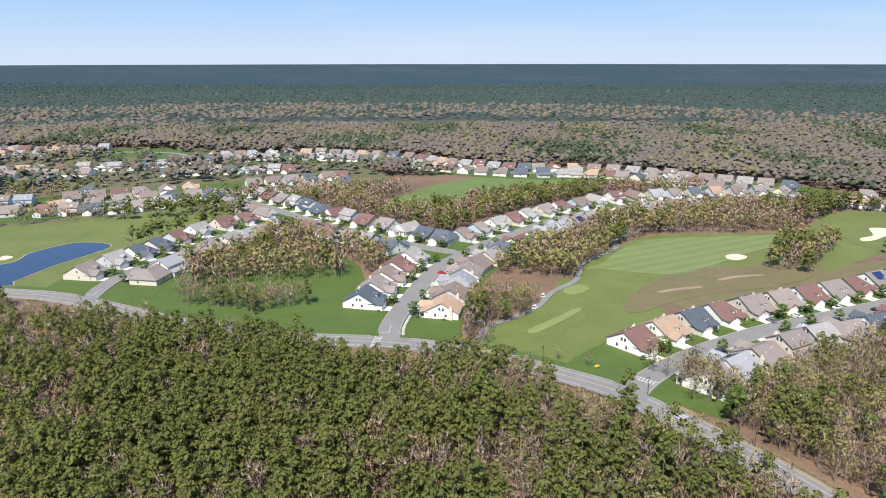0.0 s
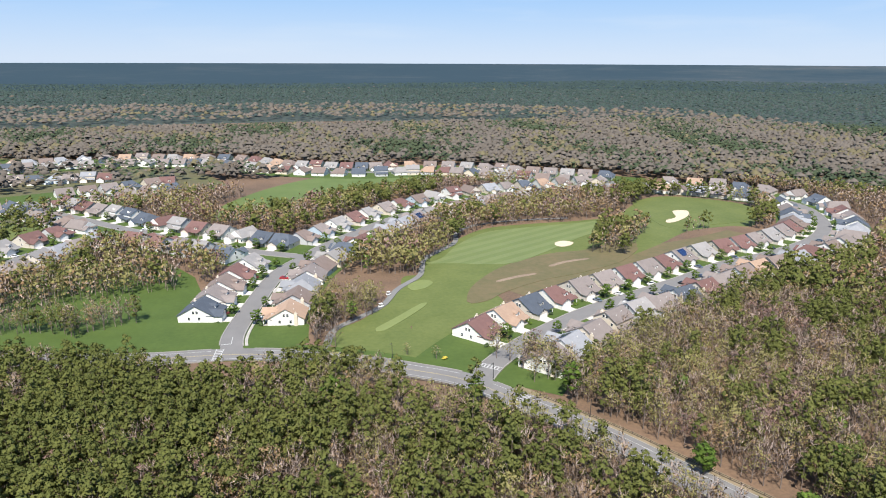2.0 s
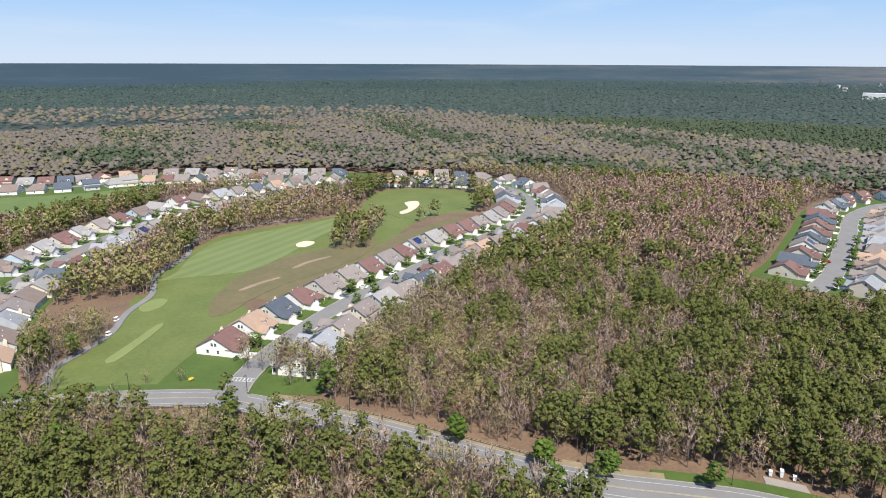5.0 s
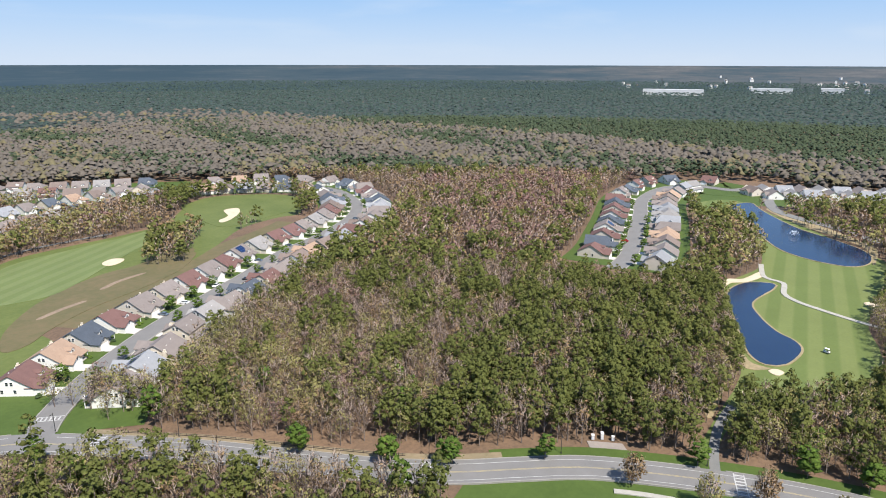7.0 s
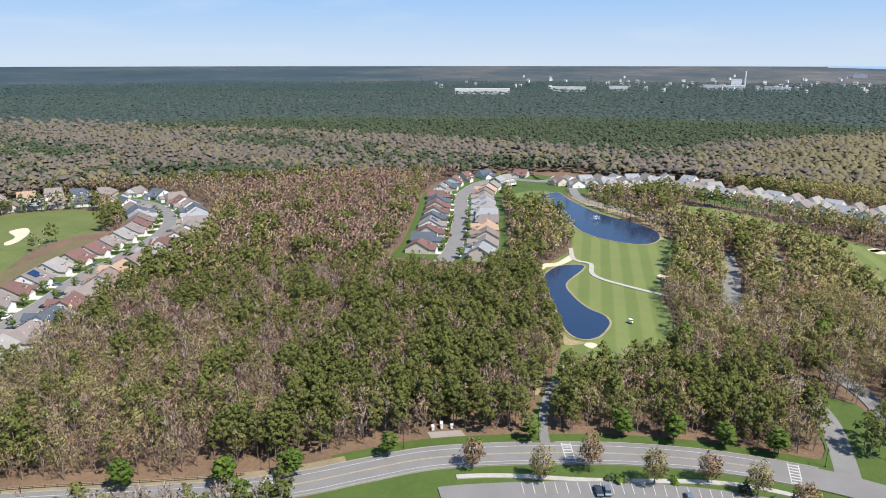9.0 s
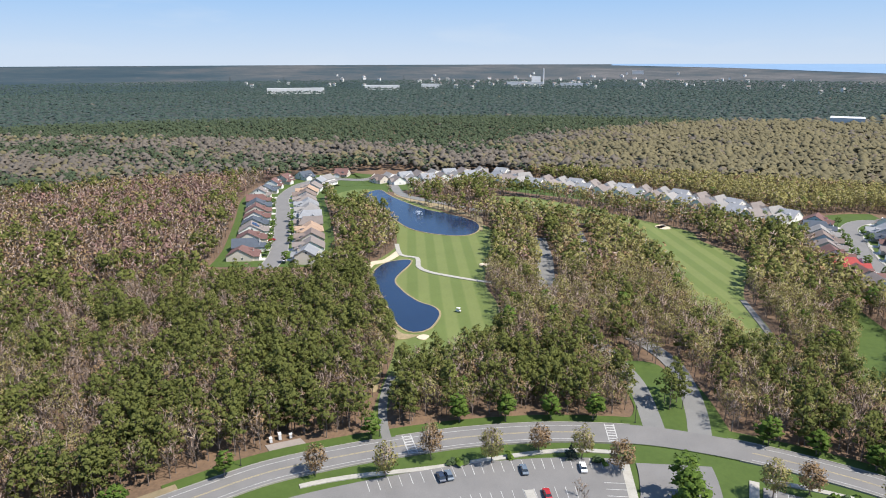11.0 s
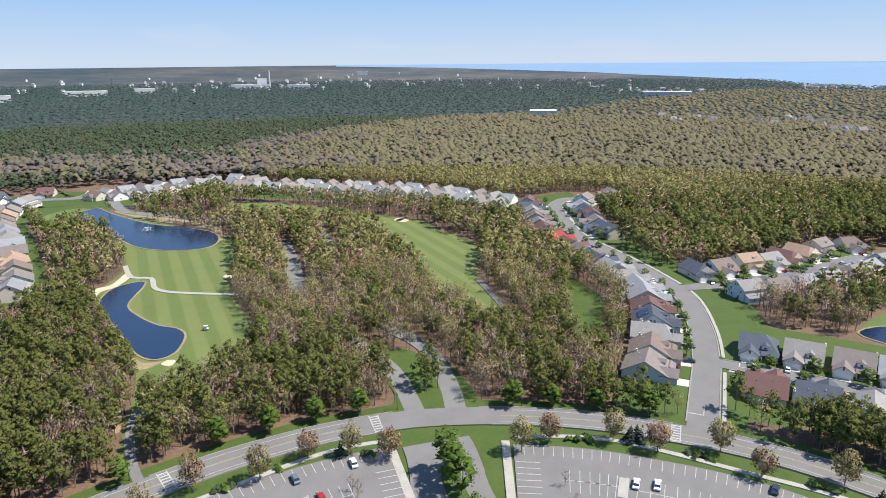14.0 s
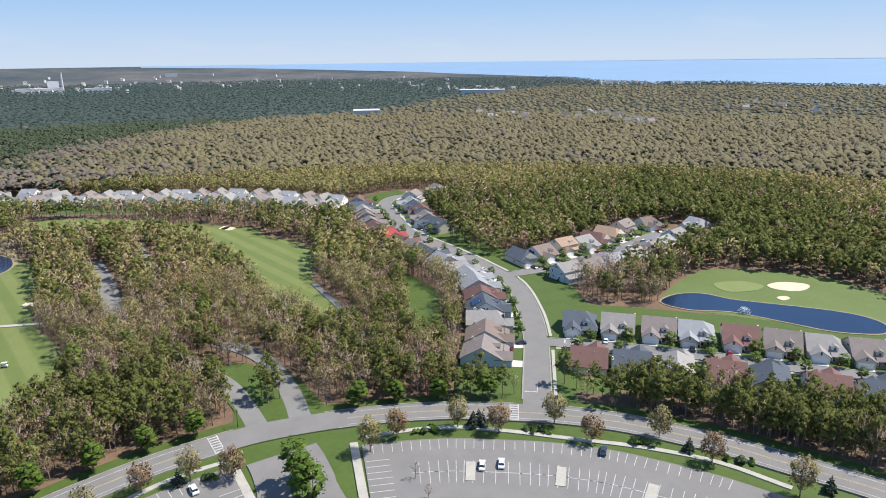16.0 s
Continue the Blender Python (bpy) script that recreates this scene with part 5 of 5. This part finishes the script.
row("far_east", 1, 70, 520, 15, 9, 27, ["grey", "light", "mauve"], ["white", "white", "cream"], [3, 0, 3])
row("far_east", -1, 70, 520, 15, 9, 28, ["mauve", "grey", "light"], ["white"], [3, 3, 0])
for k, key in enumerate(("row_a", "row_b", "row_c", "row_d", "row_e")):
    line = (WEST_ROW_A, WEST_ROW_B, WEST_ROW_C, WEST_ROW_D, WEST_ROW_E)[k]
    row(key, 1, 4, arc(line)[-1] - 4, 15.5, 1, 50 + k, ["slate", "light", "maroon", "mauve", "slate", "grey", "mauve", "light", "maroon"], ["white", "blue", "white", "cream"], [0, 3, 0, 2], drives=False)
row("village", 1, 0, 260, 26, 8, 29, None, ["white"])
row("village_b", 1, 0, 260, 30, 8, 30, None, ["white", "cream"])

SPECS.sort()
for far, x, y, turn, style, roof, wall in SPECS[:300]:
    place_house(x, y, turn, style, roof, wall, far < 330)
mats = list(SHINGLE.values()) + list(SIDING.values()) + [TRIM, GLASS]
V, F, I = [], [], []
for far, x, y, turn, style, roof, wall in SPECS[300:]:
    if (style, False) not in PROTO:
        place_house(x, y, turn, style, roof, wall, False)
        continue
    m = pose(x, y, 0.12, 0, 0, turn)
    for c in PROTO[(style, False)].children:
        base, cm = len(V), m @ c.matrix_basis
        V += [tuple(cm @ q.co) for q in c.data.vertices]
        own = mats.index(SHINGLE[roof] if c.name.startswith("roof") else SIDING[wall] if c.name.startswith("wall") else TRIM)
        for q in c.data.polygons:
            F.append(tuple(base + i for i in q.vertices))
            I.append(len(mats) - 1 if c.name.startswith("window") and q.material_index else own)
tagged(put("distant_houses", V, F, mats, idx=I), "rows of distant houses with grey and brown roofs", "houses", kind="stuff")


# ---- street trees and gardens ----
def plant_all(spots, kind, low, high, seed, label="", wide=1.0):
    rng = random.Random(seed)
    for x, y in spots:
        plant(x, y, kind, rng.randrange(5), rng.uniform(low, high), rng.uniform(0, 360), label, wide)


FRESH = [(107, 135), (119, 112), (128, 98), (147, 78), (170, 43), (183, 18), (185, 4), (188, -10), (189, -24)] + [(183, 18), (188, 4), (189, -10), (189, -23), (181, -71), (177, -84), (171, -97), (165, -110)] + [(58, 187), (107, 135), (118, 111), (129, 97)] + [(180, -72), (177, -85), (171, -97), (163, -111)]
plant_all(FRESH, 5, 0.62, 0.76, 1, "young street tree in bright fresh leaf", 1.45)
MEDIAN = [(151, 54), (152, 35), (162, 24), (162, 7), (169, -6), (167, -18), (162, -28), (155, -65), (158, -75), (153, -93), (144, -102), (139, -119)] + [(126, -122), (117, -140), (101, -143), (80, -150)]
plant_all(MEDIAN[::2], 7, 0.84, 0.98, 2, "street tree with russet buds in the verge", 1.15)
plant_all(MEDIAN[1::2], 6, 0.84, 0.98, 3, "street tree with olive opening buds in the verge", 1.15)
plant_all([(152, -43), (146, -42)] + [(141, -43)] + [(126, -41), (118, -42)], 5, 1.0, 1.12, 4, "tall leafy tree on the drive's island", 1.3)
plant_all([(202, -47), (198, -48), (203, -51), (199, -52), (209, -51)], 0, 0.95, 1.05, 5)
plant_all([(-110, 347), (-102, 332), (-99, 364), (-94, 352), (58, 188)], 0, 1.0, 1.15, 6)
plant_all([(158, -139), (153, -140), (147, -142), (142, -145), (140, -153), (136, -156), (131, -161), (126, -166), (122, -173), (115, -176), (112, -184), (106, -184), (102, -191), (96, -194), (92, -198)], 0, 0.8, 1.05, 7)
s0, s1 = along(MAIN, 138, -129), along(MAIN, 66, -171)
pick = random.Random(41)
GROVE_LINE = beside(s0 - 4, s1, 13.0)
ribbon("verge", GROVE_LINE, 4.5, -2.5, 0.22, FLOOR, "leaf-strewn brown ground under roadside pines", "verge")
for k in range(46):
    s = s0 + (s1 - s0) * (k / 45) ** 0.8
    (x, y), q = at(MAIN, s + pick.uniform(-1, 1))
    o = pick.uniform(10.0, 17.5)
    plant(x - math.sin(q) * o, y + math.cos(q) * o, 2 if pick.random() < 0.22 else 0, pick.randrange(5), pick.uniform(0.72, 1.05), pick.uniform(0, 360))
plant_all([(43, 228), (53, 222)], 2, 0.42, 0.5, 8, "small round budding tree on a lawn", 1.3)


plant_all([(79, 213), (82, 207), (87, 202), (91, 197), (78, 225), (94, 192), (82, 196), (75, 217), (85, 212), (90, 207), (96, 200)], 2, 0.75, 0.98, 9, "corner tree with yellow-green opening buds", 1.1)


plant_all([(170, -99), (169, -103), (166, -106), (165, -110), (164, -114), (162, -116), (173, -104), (171, -108), (170, -112)], 0, 0.8, 1.0, 10)
plant_all([(161, -120), (172, -98)], 2, 0.6, 0.7, 11)
plant_all([(137, -70), (128, -69)] + [(150, -16), (147, -17)], 1, 0.42, 0.5, 12, "small bare tree on a lot island")


def spike(x, y, h, label):
    """A narrow dark evergreen."""
    ob = new("spruce_tree")
    rng = np.random.default_rng(int(abs(x) * 10))
    t = [blob(np.array([0.28 * h * (1 - u) * math.cos(k * 2.4), 0.28 * h * (1 - u) * math.sin(k * 2.4), h * (0.06 + 0.92 * u)]), 0.16 * h * (1.15 - u), rng) for k, u in enumerate(np.linspace(0, 1, 30))]
    t = np.concatenate(t)
    c = soup("crown", t, np.arange(len(t)).reshape(-1, 3), [surface("spruce_needles", (0.035, 0.05, 0.035), (0.02, 0.03, 0.022), island=0.2)], np.zeros(len(t) // 3, int))
    c.parent = ob
    t = limb((0, 0, 0), (0, 0, h * 0.9), 0.12, 0.03, 5)
    c = soup("trunk", t, np.arange(len(t)).reshape(-1, 3), [BARK], np.zeros(len(t) // 3, int))
    c.parent = ob
    ob.matrix_basis = pose(x, y, 0)
    return tagged(ob, label, "tree", "trees")


for x, y in [(167, -15), (151, -97), (150, -100)] + [(152, -98), (152, -100), (108, -142), (77, -158)]:
    spike(x, y, 5.2, "small dark blue-green spruce in the verge")

SHRUB_V = [np.concatenate([blob(np.array([random.Random(s * 9 + k).uniform(-0.5, 0.5), random.Random(s * 7 + k).uniform(-0.5, 0.5), random.Random(s + k).uniform(0.2, 0.8)]), 0.5, np.random.default_rng(s * 50 + k)) for k in range(9)]) for s in range(4)]
SHRUB_MAT = [LEAF, surface("dark_shrub_leaves", (0.05, 0.08, 0.025), (0.03, 0.05, 0.018), island=0.3), surface("purple_leaves", (0.12, 0.025, 0.03), (0.07, 0.015, 0.02), island=0.3), surface("forsythia", (0.50, 0.38, 0.05), (0.35, 0.28, 0.05), island=0.3)]
SHRUB_WORDS = ["round green shrub by a house wall", "dark evergreen shrub by a house wall", "dark red-leaved shrub by a house", "yellow flowering shrub on a lawn"]
SHRUBS = {}


def shrub(x, y, k, size):
    v = SHRUB_V[k]
    if k not in SHRUBS:
        SHRUBS[k] = soup("shrub", v, np.arange(len(v)).reshape(-1, 3), [SHRUB_MAT[k]], np.zeros(len(v) // 3, int))
        ob = SHRUBS[k]
    else:
        ob = new("shrub", SHRUBS[k].data)
    ob.matrix_basis = pose(x, y, 0.05, 0, 0, x * 37 % 360) @ Matrix.Diagonal((size, size, size, 1))
    return tagged(ob, SHRUB_WORDS[k], "shrub", "garden shrubs")


rng = random.Random(77)
CAR_SPOTS = []
for far, hx, hy, turn, style, roof, wall in SPECS[:190]:
    q = math.radians(turn)
    c, d = math.cos(q), math.sin(q)

    def yard(u, w):
        return hx + c * u - d * w, hy + d * u + c * w

    Y = (7.6, 7.4, 5.6, 7.8)[style]
    if far < 340:
        for u, w in ((3.6, -Y - 2.9), (5.4, -Y - 2.8), (-7.3, -Y - 2.0), (7.0, 1.5), (-3, Y + 1.2), (3.5, Y + 1.4)):
            if rng.random() < 0.62:
                shrub(*yard(u + rng.uniform(-0.5, 0.5), w), rng.choice([0, 0, 1, 1, 2]), rng.uniform(0.8, 1.5))
    if rng.random() < (0.75 if far < 420 else 0.45):
        x, y = yard(4.2 + rng.uniform(-0.8, 0.8), -Y - 5.4 + rng.uniform(-0.6, 0.6))
        plant(x, y, 5, rng.randrange(5), rng.uniform(0.44, 0.62), rng.uniform(0, 360), "round green garden tree on a front lawn", 1.45)
    if rng.random() < 0.24 and far < 480:
        CAR_SPOTS.append((*yard(-1.7 if rng.random() < 0.5 else -4.2, -Y - 6.2), turn + 90))
for x, y in [(56, 221)]:
    shrub(x, y, 3, 1.3)
for i, (x, y) in enumerate([(157, -81), (156, -83), (155, -86), (141, -110), (139, -111), (139, -113), (136, -114), (119, -132), (118, -133), (115, -135), (100, -148), (97, -150), (95, -152)] + [(160, 18), (160, 16), (161, 14), (165, 2), (166, -22), (165, -24)]):
    shrub(x, y, i % 2, 1.5 + 0.3 * (i % 3))


# ---- cars ----
def make_car(paint, label):
    car = new("car")
    prof = [(-2.25, 0.35), (-2.3, 0.75), (-2.0, 0.98), (-1.2, 1.02), (1.0, 1.0), (2.1, 0.86), (2.3, 0.62), (2.25, 0.33)]
    top = [(-1.75, 0.98), (-1.35, 1.42), (-0.9, 1.5), (0.35, 1.46), (1.15, 0.97)]

    def slab(p, w0, w1):
        n = len(p)
        zs = [z for _, z in p]
        f = lambda z: w0 + (w1 - w0) * (z - min(zs)) / (max(zs) - min(zs))
        v = [(x, s * f(z), z) for s in (-1, 1) for x, z in p]
        return v, [tuple(range(n)), tuple(range(2 * n - 1, n - 1, -1))] + [((i + 1) % n, i, i + n, (i + 1) % n + n) for i in range(n)]

    put("body", *slab(prof, 0.9, 0.84), paint, car)
    put("window_band", *slab(top, 0.80, 0.62), GLASS, car)
    put("roof", *box(-1.3, 0.3, -0.63, 0.63, 1.45, 1.53), paint, car)
    for x in (-1.4, 1.42):
        for y in (-0.82, 0.82):
            v = [(0.33 * math.cos(k * math.pi / 5), s, 0.33 * math.sin(k * math.pi / 5)) for s in (-0.11, 0.11) for k in range(10)]
            f = [tuple(range(10)), tuple(range(19, 9, -1))] + [((k + 1) % 10, k, k + 10, (k + 1) % 10 + 10) for k in range(10)]
            shared("wheel", (v, f), RUBBER, car, at_pose=pose(x, y, 0.33))
    for y in (-0.6, 0.6):
        shared("headlight", box(-0.05, 0.05, -0.18, 0.18, -0.07, 0.07), TRIM, car, "clear headlight", pose(2.24, y, 0.68))
    return tagged(car, label, "car", "parked cars")


def paint(name, c):
    return surface(name, c, tuple(v * 0.95 for v in c), rough=0.25, spec=0.6)


CARS = [make_car(paint("white_paint", (0.75, 0.75, 0.75)), "white car parked on pale paving"), make_car(paint("navy_paint", (0.03, 0.045, 0.08)), "dark blue car parked on paving"), make_car(paint("grey_paint", (0.12, 0.15, 0.19)), "grey-blue car parked on asphalt"), make_car(paint("red_paint", (0.35, 0.02, 0.02)), "bright red car parked on paving"), make_car(paint("black_paint", (0.015, 0.015, 0.018)), "black car parked on a driveway")]
USED = set()


def park(x, y, turn, k, z=0.40):
    m = pose(x, y, z, 0, 0, turn)
    if k not in USED:
        USED.add(k)
        CARS[k].matrix_basis = m
    else:
        copy_thing(CARS[k], m)


for (x, y), k in zip([(162, -18), (159, -2), (153, 20), (154, 18), (149, -8)] + [(132, -88), (130, -93), (120, -121)], (0, 2, 1, 2, 3, 0, 0, 1)):
    s = along(MAIN, x, y)
    park(x, y, math.degrees(at(MAIN, s)[1]) + 90, k)
for i, (x, y, q) in enumerate(CAR_SPOTS):
    park(x, y, q, (0, 1, 4, 2, 0, 4, 3)[i % 7], 0.32)
for x, y, k in [(*p, k) for p, k in zip([(177, 280), (84, 236)], (0, 4))]:
    park(x, y, math.degrees(at(LOOP, along(LOOP, x, y))[1]), k)


# ---- lamps, fountain, carts, solar panels, far works ----
def street_lamp(x, y, turn):
    ob = new("street_lamp")
    v, f = join(box(-0.07, 0.07, -0.07, 0.07, 0.5, 6.2), box(-0.16, 0.16, -0.16, 0.16, 0, 0.5))
    put("pole", v, f, METAL, ob)
    put("arm", *box(-0.04, 1.3, -0.04, 0.04, 6.1, 6.18), METAL, ob)
    put("lamp_head", *box(0.9, 1.6, -0.16, 0.16, 5.98, 6.1), METAL, ob)
    ob.matrix_basis = pose(x, y, 0.2, 0, 0, turn)
    return tagged(ob, "dark metal street lamp beside a road", "street lamp", "street lamps")


for s in range(470, 960, 38):
    (x, y), q = at(MAIN, s)
    o = 7.2 if s % 2 == 0 else -7.0
    street_lamp(x - math.sin(q) * o, y + math.cos(q) * o, math.degrees(q) - 90)


def wedge(n, p, size, rng, flat=0.0):
    """n loose triangles round the places p, of about that size, turned at random."""
    c = np.repeat(p, 3, axis=0)
    d = rng.normal(size=(n * 3, 3))
    d /= np.linalg.norm(d, axis=1)[:, None]
    d[:, 2] *= 1 - flat
    return c + d * np.repeat(size * rng.uniform(0.6, 1.25, n), 3)[:, None]


def fountain(x, y, h, w, label):
    """Jets that fall in arches round a middle."""
    rng = np.random.default_rng(3)
    t = []
    for k in range(150):
        q, r = rng.uniform(0, 6.3), w * rng.uniform(0.3, 1)
        for j in range(4):
            u = (j + 0.5) / 4
            t.append(wedge(1, np.array([[r * u * math.cos(q), r * u * math.sin(q), h * 4 * u * (1 - u) * rng.uniform(0.8, 1) + 0.1]]), np.array([0.22]), rng))
    t = np.concatenate(t)
    ob = soup("fountain", t, np.arange(len(t)).reshape(-1, 3), [surface("spray", (0.85, 0.88, 0.9), (0.75, 0.8, 0.85), rough=0.5)], np.zeros(len(t) // 3, int))
    ob.matrix_basis = pose(x, y, 0.3)
    tagged(ob, label, "fountain")


(fx, fy), (gx, gy) = [(464, 76)][0], [(167, -247)][0]
fountain(fx, fy, 3.2, 4.5, "white spraying fountain in the golf pond")
fountain(gx, gy, 2.6, 3.4, "white spraying fountain in the pond")


def golf_cart(x, y, turn):
    ob = new("golf_cart")
    put("body", *join(box(-1.1, 1.1, -0.55, 0.55, 0.3, 0.6), box(0.75, 1.15, -0.5, 0.5, 0.6, 0.95), box(-1.1, -0.2, -0.55, 0.55, 0.6, 0.85)), TRIM, ob)
    put("canopy", *box(-1.0, 0.8, -0.6, 0.6, 1.78, 1.86), TRIM, ob)
    put("seat_back", *box(-0.5, -0.38, -0.5, 0.5, 0.85, 1.25), RUBBER, ob)
    for u in (-0.95, 0.75):
        for w in (-0.52, 0.52):
            shared("canopy_post", box(-0.03, 0.03, -0.03, 0.03, 0, 1.0), METAL, ob, at_pose=pose(u, w, 0.8))
            shared("cart_wheel", box(-0.2, 0.2, -0.08, 0.08, 0, 0.4), RUBBER, ob, at_pose=pose(u, w, 0))
    ob.matrix_basis = pose(x, y, 0.25, 0, 0, turn)
    tagged(ob, "white golf cart with a canopy on the grass", "golf cart", "golf carts")


for (x, y), q in zip([(276, 28)] + [(41, 280), (47, 295)], (70, 30, 40)):
    golf_cart(x, y, q)


def solar(x, y, z, turn, tilt, nx, ny):
    ob = new("solar_array")
    for i in range(nx):
        for j in range(ny):
            shared("solar_panel", box(0, 0.98, 0, 1.6, 0, 0.05), SOLAR, ob, at_pose=pose(i * 1.03 - nx * 0.515, j * 1.66 - ny * 0.83, 0))
    put("rail", *join(*[box(-nx * 0.515, nx * 0.515, j * 1.66 - ny * 0.83 + 0.5, j * 1.66 - ny * 0.83 + 0.56, -0.12, -0.005) for j in range(ny)]), METAL, ob)
    ob.matrix_basis = pose(x, y, z, 0, 0, turn) @ pose(0, 0, 0, tilt, 0, 0)
    tagged(ob, "dark blue solar panels on a house roof", "solar panels", "solar arrays")


count = 0
for far, hx, hy, turn, style, roof, wall in SPECS[:150]:
    if style == 0 and far < 480 and hx > 40 and (int(hx * 7) % 6 == 0):
        q = math.radians(turn)
        w = 3.6 if count % 3 else -3.0
        solar(hx - math.sin(q) * w, hy + math.cos(q) * w, 0.12 + 3.0 + 4.3 * (1 - abs(w) / 7.6) + 0.42, turn, -29.5 if w > 0 else 29.5, 6, 3)
        count += 1

WORKS = surface("pale_cladding", (0.62, 0.62, 0.62), (0.52, 0.52, 0.53), fine=0.05, coarse=0.01)


def block(name, az, r, w, d, h, label, turn=0.0):
    q = radians(az)
    x, y, z = r * math.sin(q), r * math.cos(q), float(ground_height(r))
    ob = put(name, *join(box(-w / 2, w / 2, -d / 2, d / 2, -2, h), box(-w / 2 - 0.3, w / 2 + 0.3, -d / 2 - 0.3, d / 2 + 0.3, h, h + 0.6)), WORKS)
    ob.matrix_basis = pose(x, y, z, 0, 0, -az + turn)
    tagged(ob, label, "building", "far works")


for (az, r), w, h in zip([(70.7, 2385), (77.8, 2625), (81.8, 2700), (89.7, 2890), (93.5, 2815), (123.6, 2020), (113.8, 1315), (98.7, 3920)], (190, 130, 70, 150, 90, 130, 50, 60), (9, 8, 9, 9, 8, 9, 5, 8)):
    block("warehouse", az, r, w, 40, h + 9, "long pale warehouse far beyond the woods")
(az, r), (bz, s) = [(90.6, 2930), (91.2, 2925)]
block("power_station", az, r, 38, 30, 40, "tall pale block of a distant power station")
q = radians(bz)
v = [(rad * math.cos(k * math.pi / 6), rad * math.sin(k * math.pi / 6), z) for rad, z in ((3.6, 0), (2.4, 72)) for k in range(12)]
ob = put("chimney_stack", v, [((k), (k + 1) % 12, (k + 1) % 12 + 12, k + 12) for k in range(12)] + [tuple(range(12, 24))], WORKS)
ob.matrix_basis = pose(s * math.sin(q), s * math.cos(q), float(ground_height(s)))
tagged(ob, "tall slim chimney of the distant power station", "chimney")
for az, r in [(65.6, 3030), (69.8, 3015), (74.5, 3050), (79.6, 3190)]:
    ob = new("pylon")
    v, f = [], []
    for k in range(4):
        a, b = (k // 2 * 2 - 1), (k % 2 * 2 - 1)
        t = limb((4 * a, 4 * b, 0), (0.5 * a, 0.5 * b, 38), 0.3, 0.2)
        n = len(v)
        v += [tuple(p) for p in t]
        f += [(n + 3 * i, n + 3 * i + 1, n + 3 * i + 2) for i in range(len(t) // 3)]
    put("tower", v, f, METAL, ob)
    for z in (26, 31, 36):
        shared("crossarm", box(-7, 7, -0.3, 0.3, -0.3, 0.3), METAL, ob, at_pose=pose(0, 0, z))
    ob.matrix_basis = pose(r * math.sin(radians(az)), r * math.cos(radians(az)), float(ground_height(r)))
    tagged(ob, "lattice power pylon above distant woods", "pylon", "pylons")


# ---- fences along the road ----
def rail_fence(s0, s1, off, label):
    ob = new("rail_fence")
    ln = beside(s0, s1, off)
    wood = surface("weathered_rail", (0.10, 0.075, 0.06), (0.07, 0.055, 0.045))
    for z in (0.55, 1.0):
        ribbon("rail", ln, 0.05, -0.05, z, wood, parent=ob, thick=0.14)
    for s in np.arange(s0 + 2, s1 - 2, 3.0):
        (x, y), q = at(MAIN, s)
        shared("post", box(-0.08, 0.08, -0.08, 0.08, 0, 1.15), wood, ob, at_pose=pose(x - math.sin(q) * off, y + math.cos(q) * off, 0, 0, 0, math.degrees(q)))
    tagged(ob, label, "fence")


rail_fence(525, 618, 7.6, "low dark wooden rail fence before the woods")
rail_fence(430, 545, -6.2, "low dark wooden rail fence along the road")

# the small works beside the road
for (x, y), w, h in zip([(165, 72), (167, 70), (168, 67)], (1.2, 1.6, 1.0), (1.3, 1.7, 1.2)):
    ob = put("utility_box", *join(box(-w / 2, w / 2, -0.4, 0.4, 0, h), box(-w / 2 - 0.06, w / 2 + 0.06, -0.46, 0.46, h, h + 0.08)), WORKS)
    ob.matrix_basis = pose(x, y, 0.2, 0, 0, 30)
    tagged(ob, "pale grey utility box on a gravel pad", "utility box", "utility boxes")


# ---- distant town ----
def far_town(spots):
    """Small pale gabled houses and sheds, scattered round the given centres: (azimuth, distance, spread, number)."""
    rng = random.Random(12)
    V, F, I = [], [], []
    for az, r, spread, number in spots:
        for _ in range(number):
            d = r + rng.uniform(-spread, spread) * 1.2
            q = radians(az) + rng.uniform(-spread, spread) / r
            w, l, e = rng.uniform(3.5, 5.5), rng.uniform(4.5, 8.5), rng.uniform(8, 11.5)
            turn = rng.uniform(0, 180)
            m = pose(d * math.sin(q), d * math.cos(q), float(ground_height(d)) + 1.0, 0, 0, turn)
            for (v, f), k in ((gabled(-l, l, -w, w, 0, e, 4), 0), (saddle(-l, l, -w, w, e, 4), 1 + rng.randrange(2))):
                n = len(V)
                V += [tuple(m @ Vector(c)) for c in v]
                F += [tuple(n + j for j in c) for c in f]
                I += [k] * len(f)
    tagged(put("distant_town", V, F, [SIDING["white"], SHINGLE["grey"], SHINGLE["mauve"]], idx=I), "scattered pale houses of a distant town", "houses", kind="stuff")


far_town([(88, 3150, 420, 26), (91, 2960, 160, 12), (97, 3300, 500, 18), (104, 3300, 500, 16), (112, 2900, 450, 14), (123.9, 2190, 90, 14), (122, 2390, 100, 8), (134.9, 2720, 90, 30), (139, 2650, 90, 12), (133.2, 1200, 60, 9), (136.8, 1110, 50, 7), (125, 1230, 60, 8), (145, 1500, 120, 6), (70, 3300, 400, 8), (79, 3350, 350, 10)])
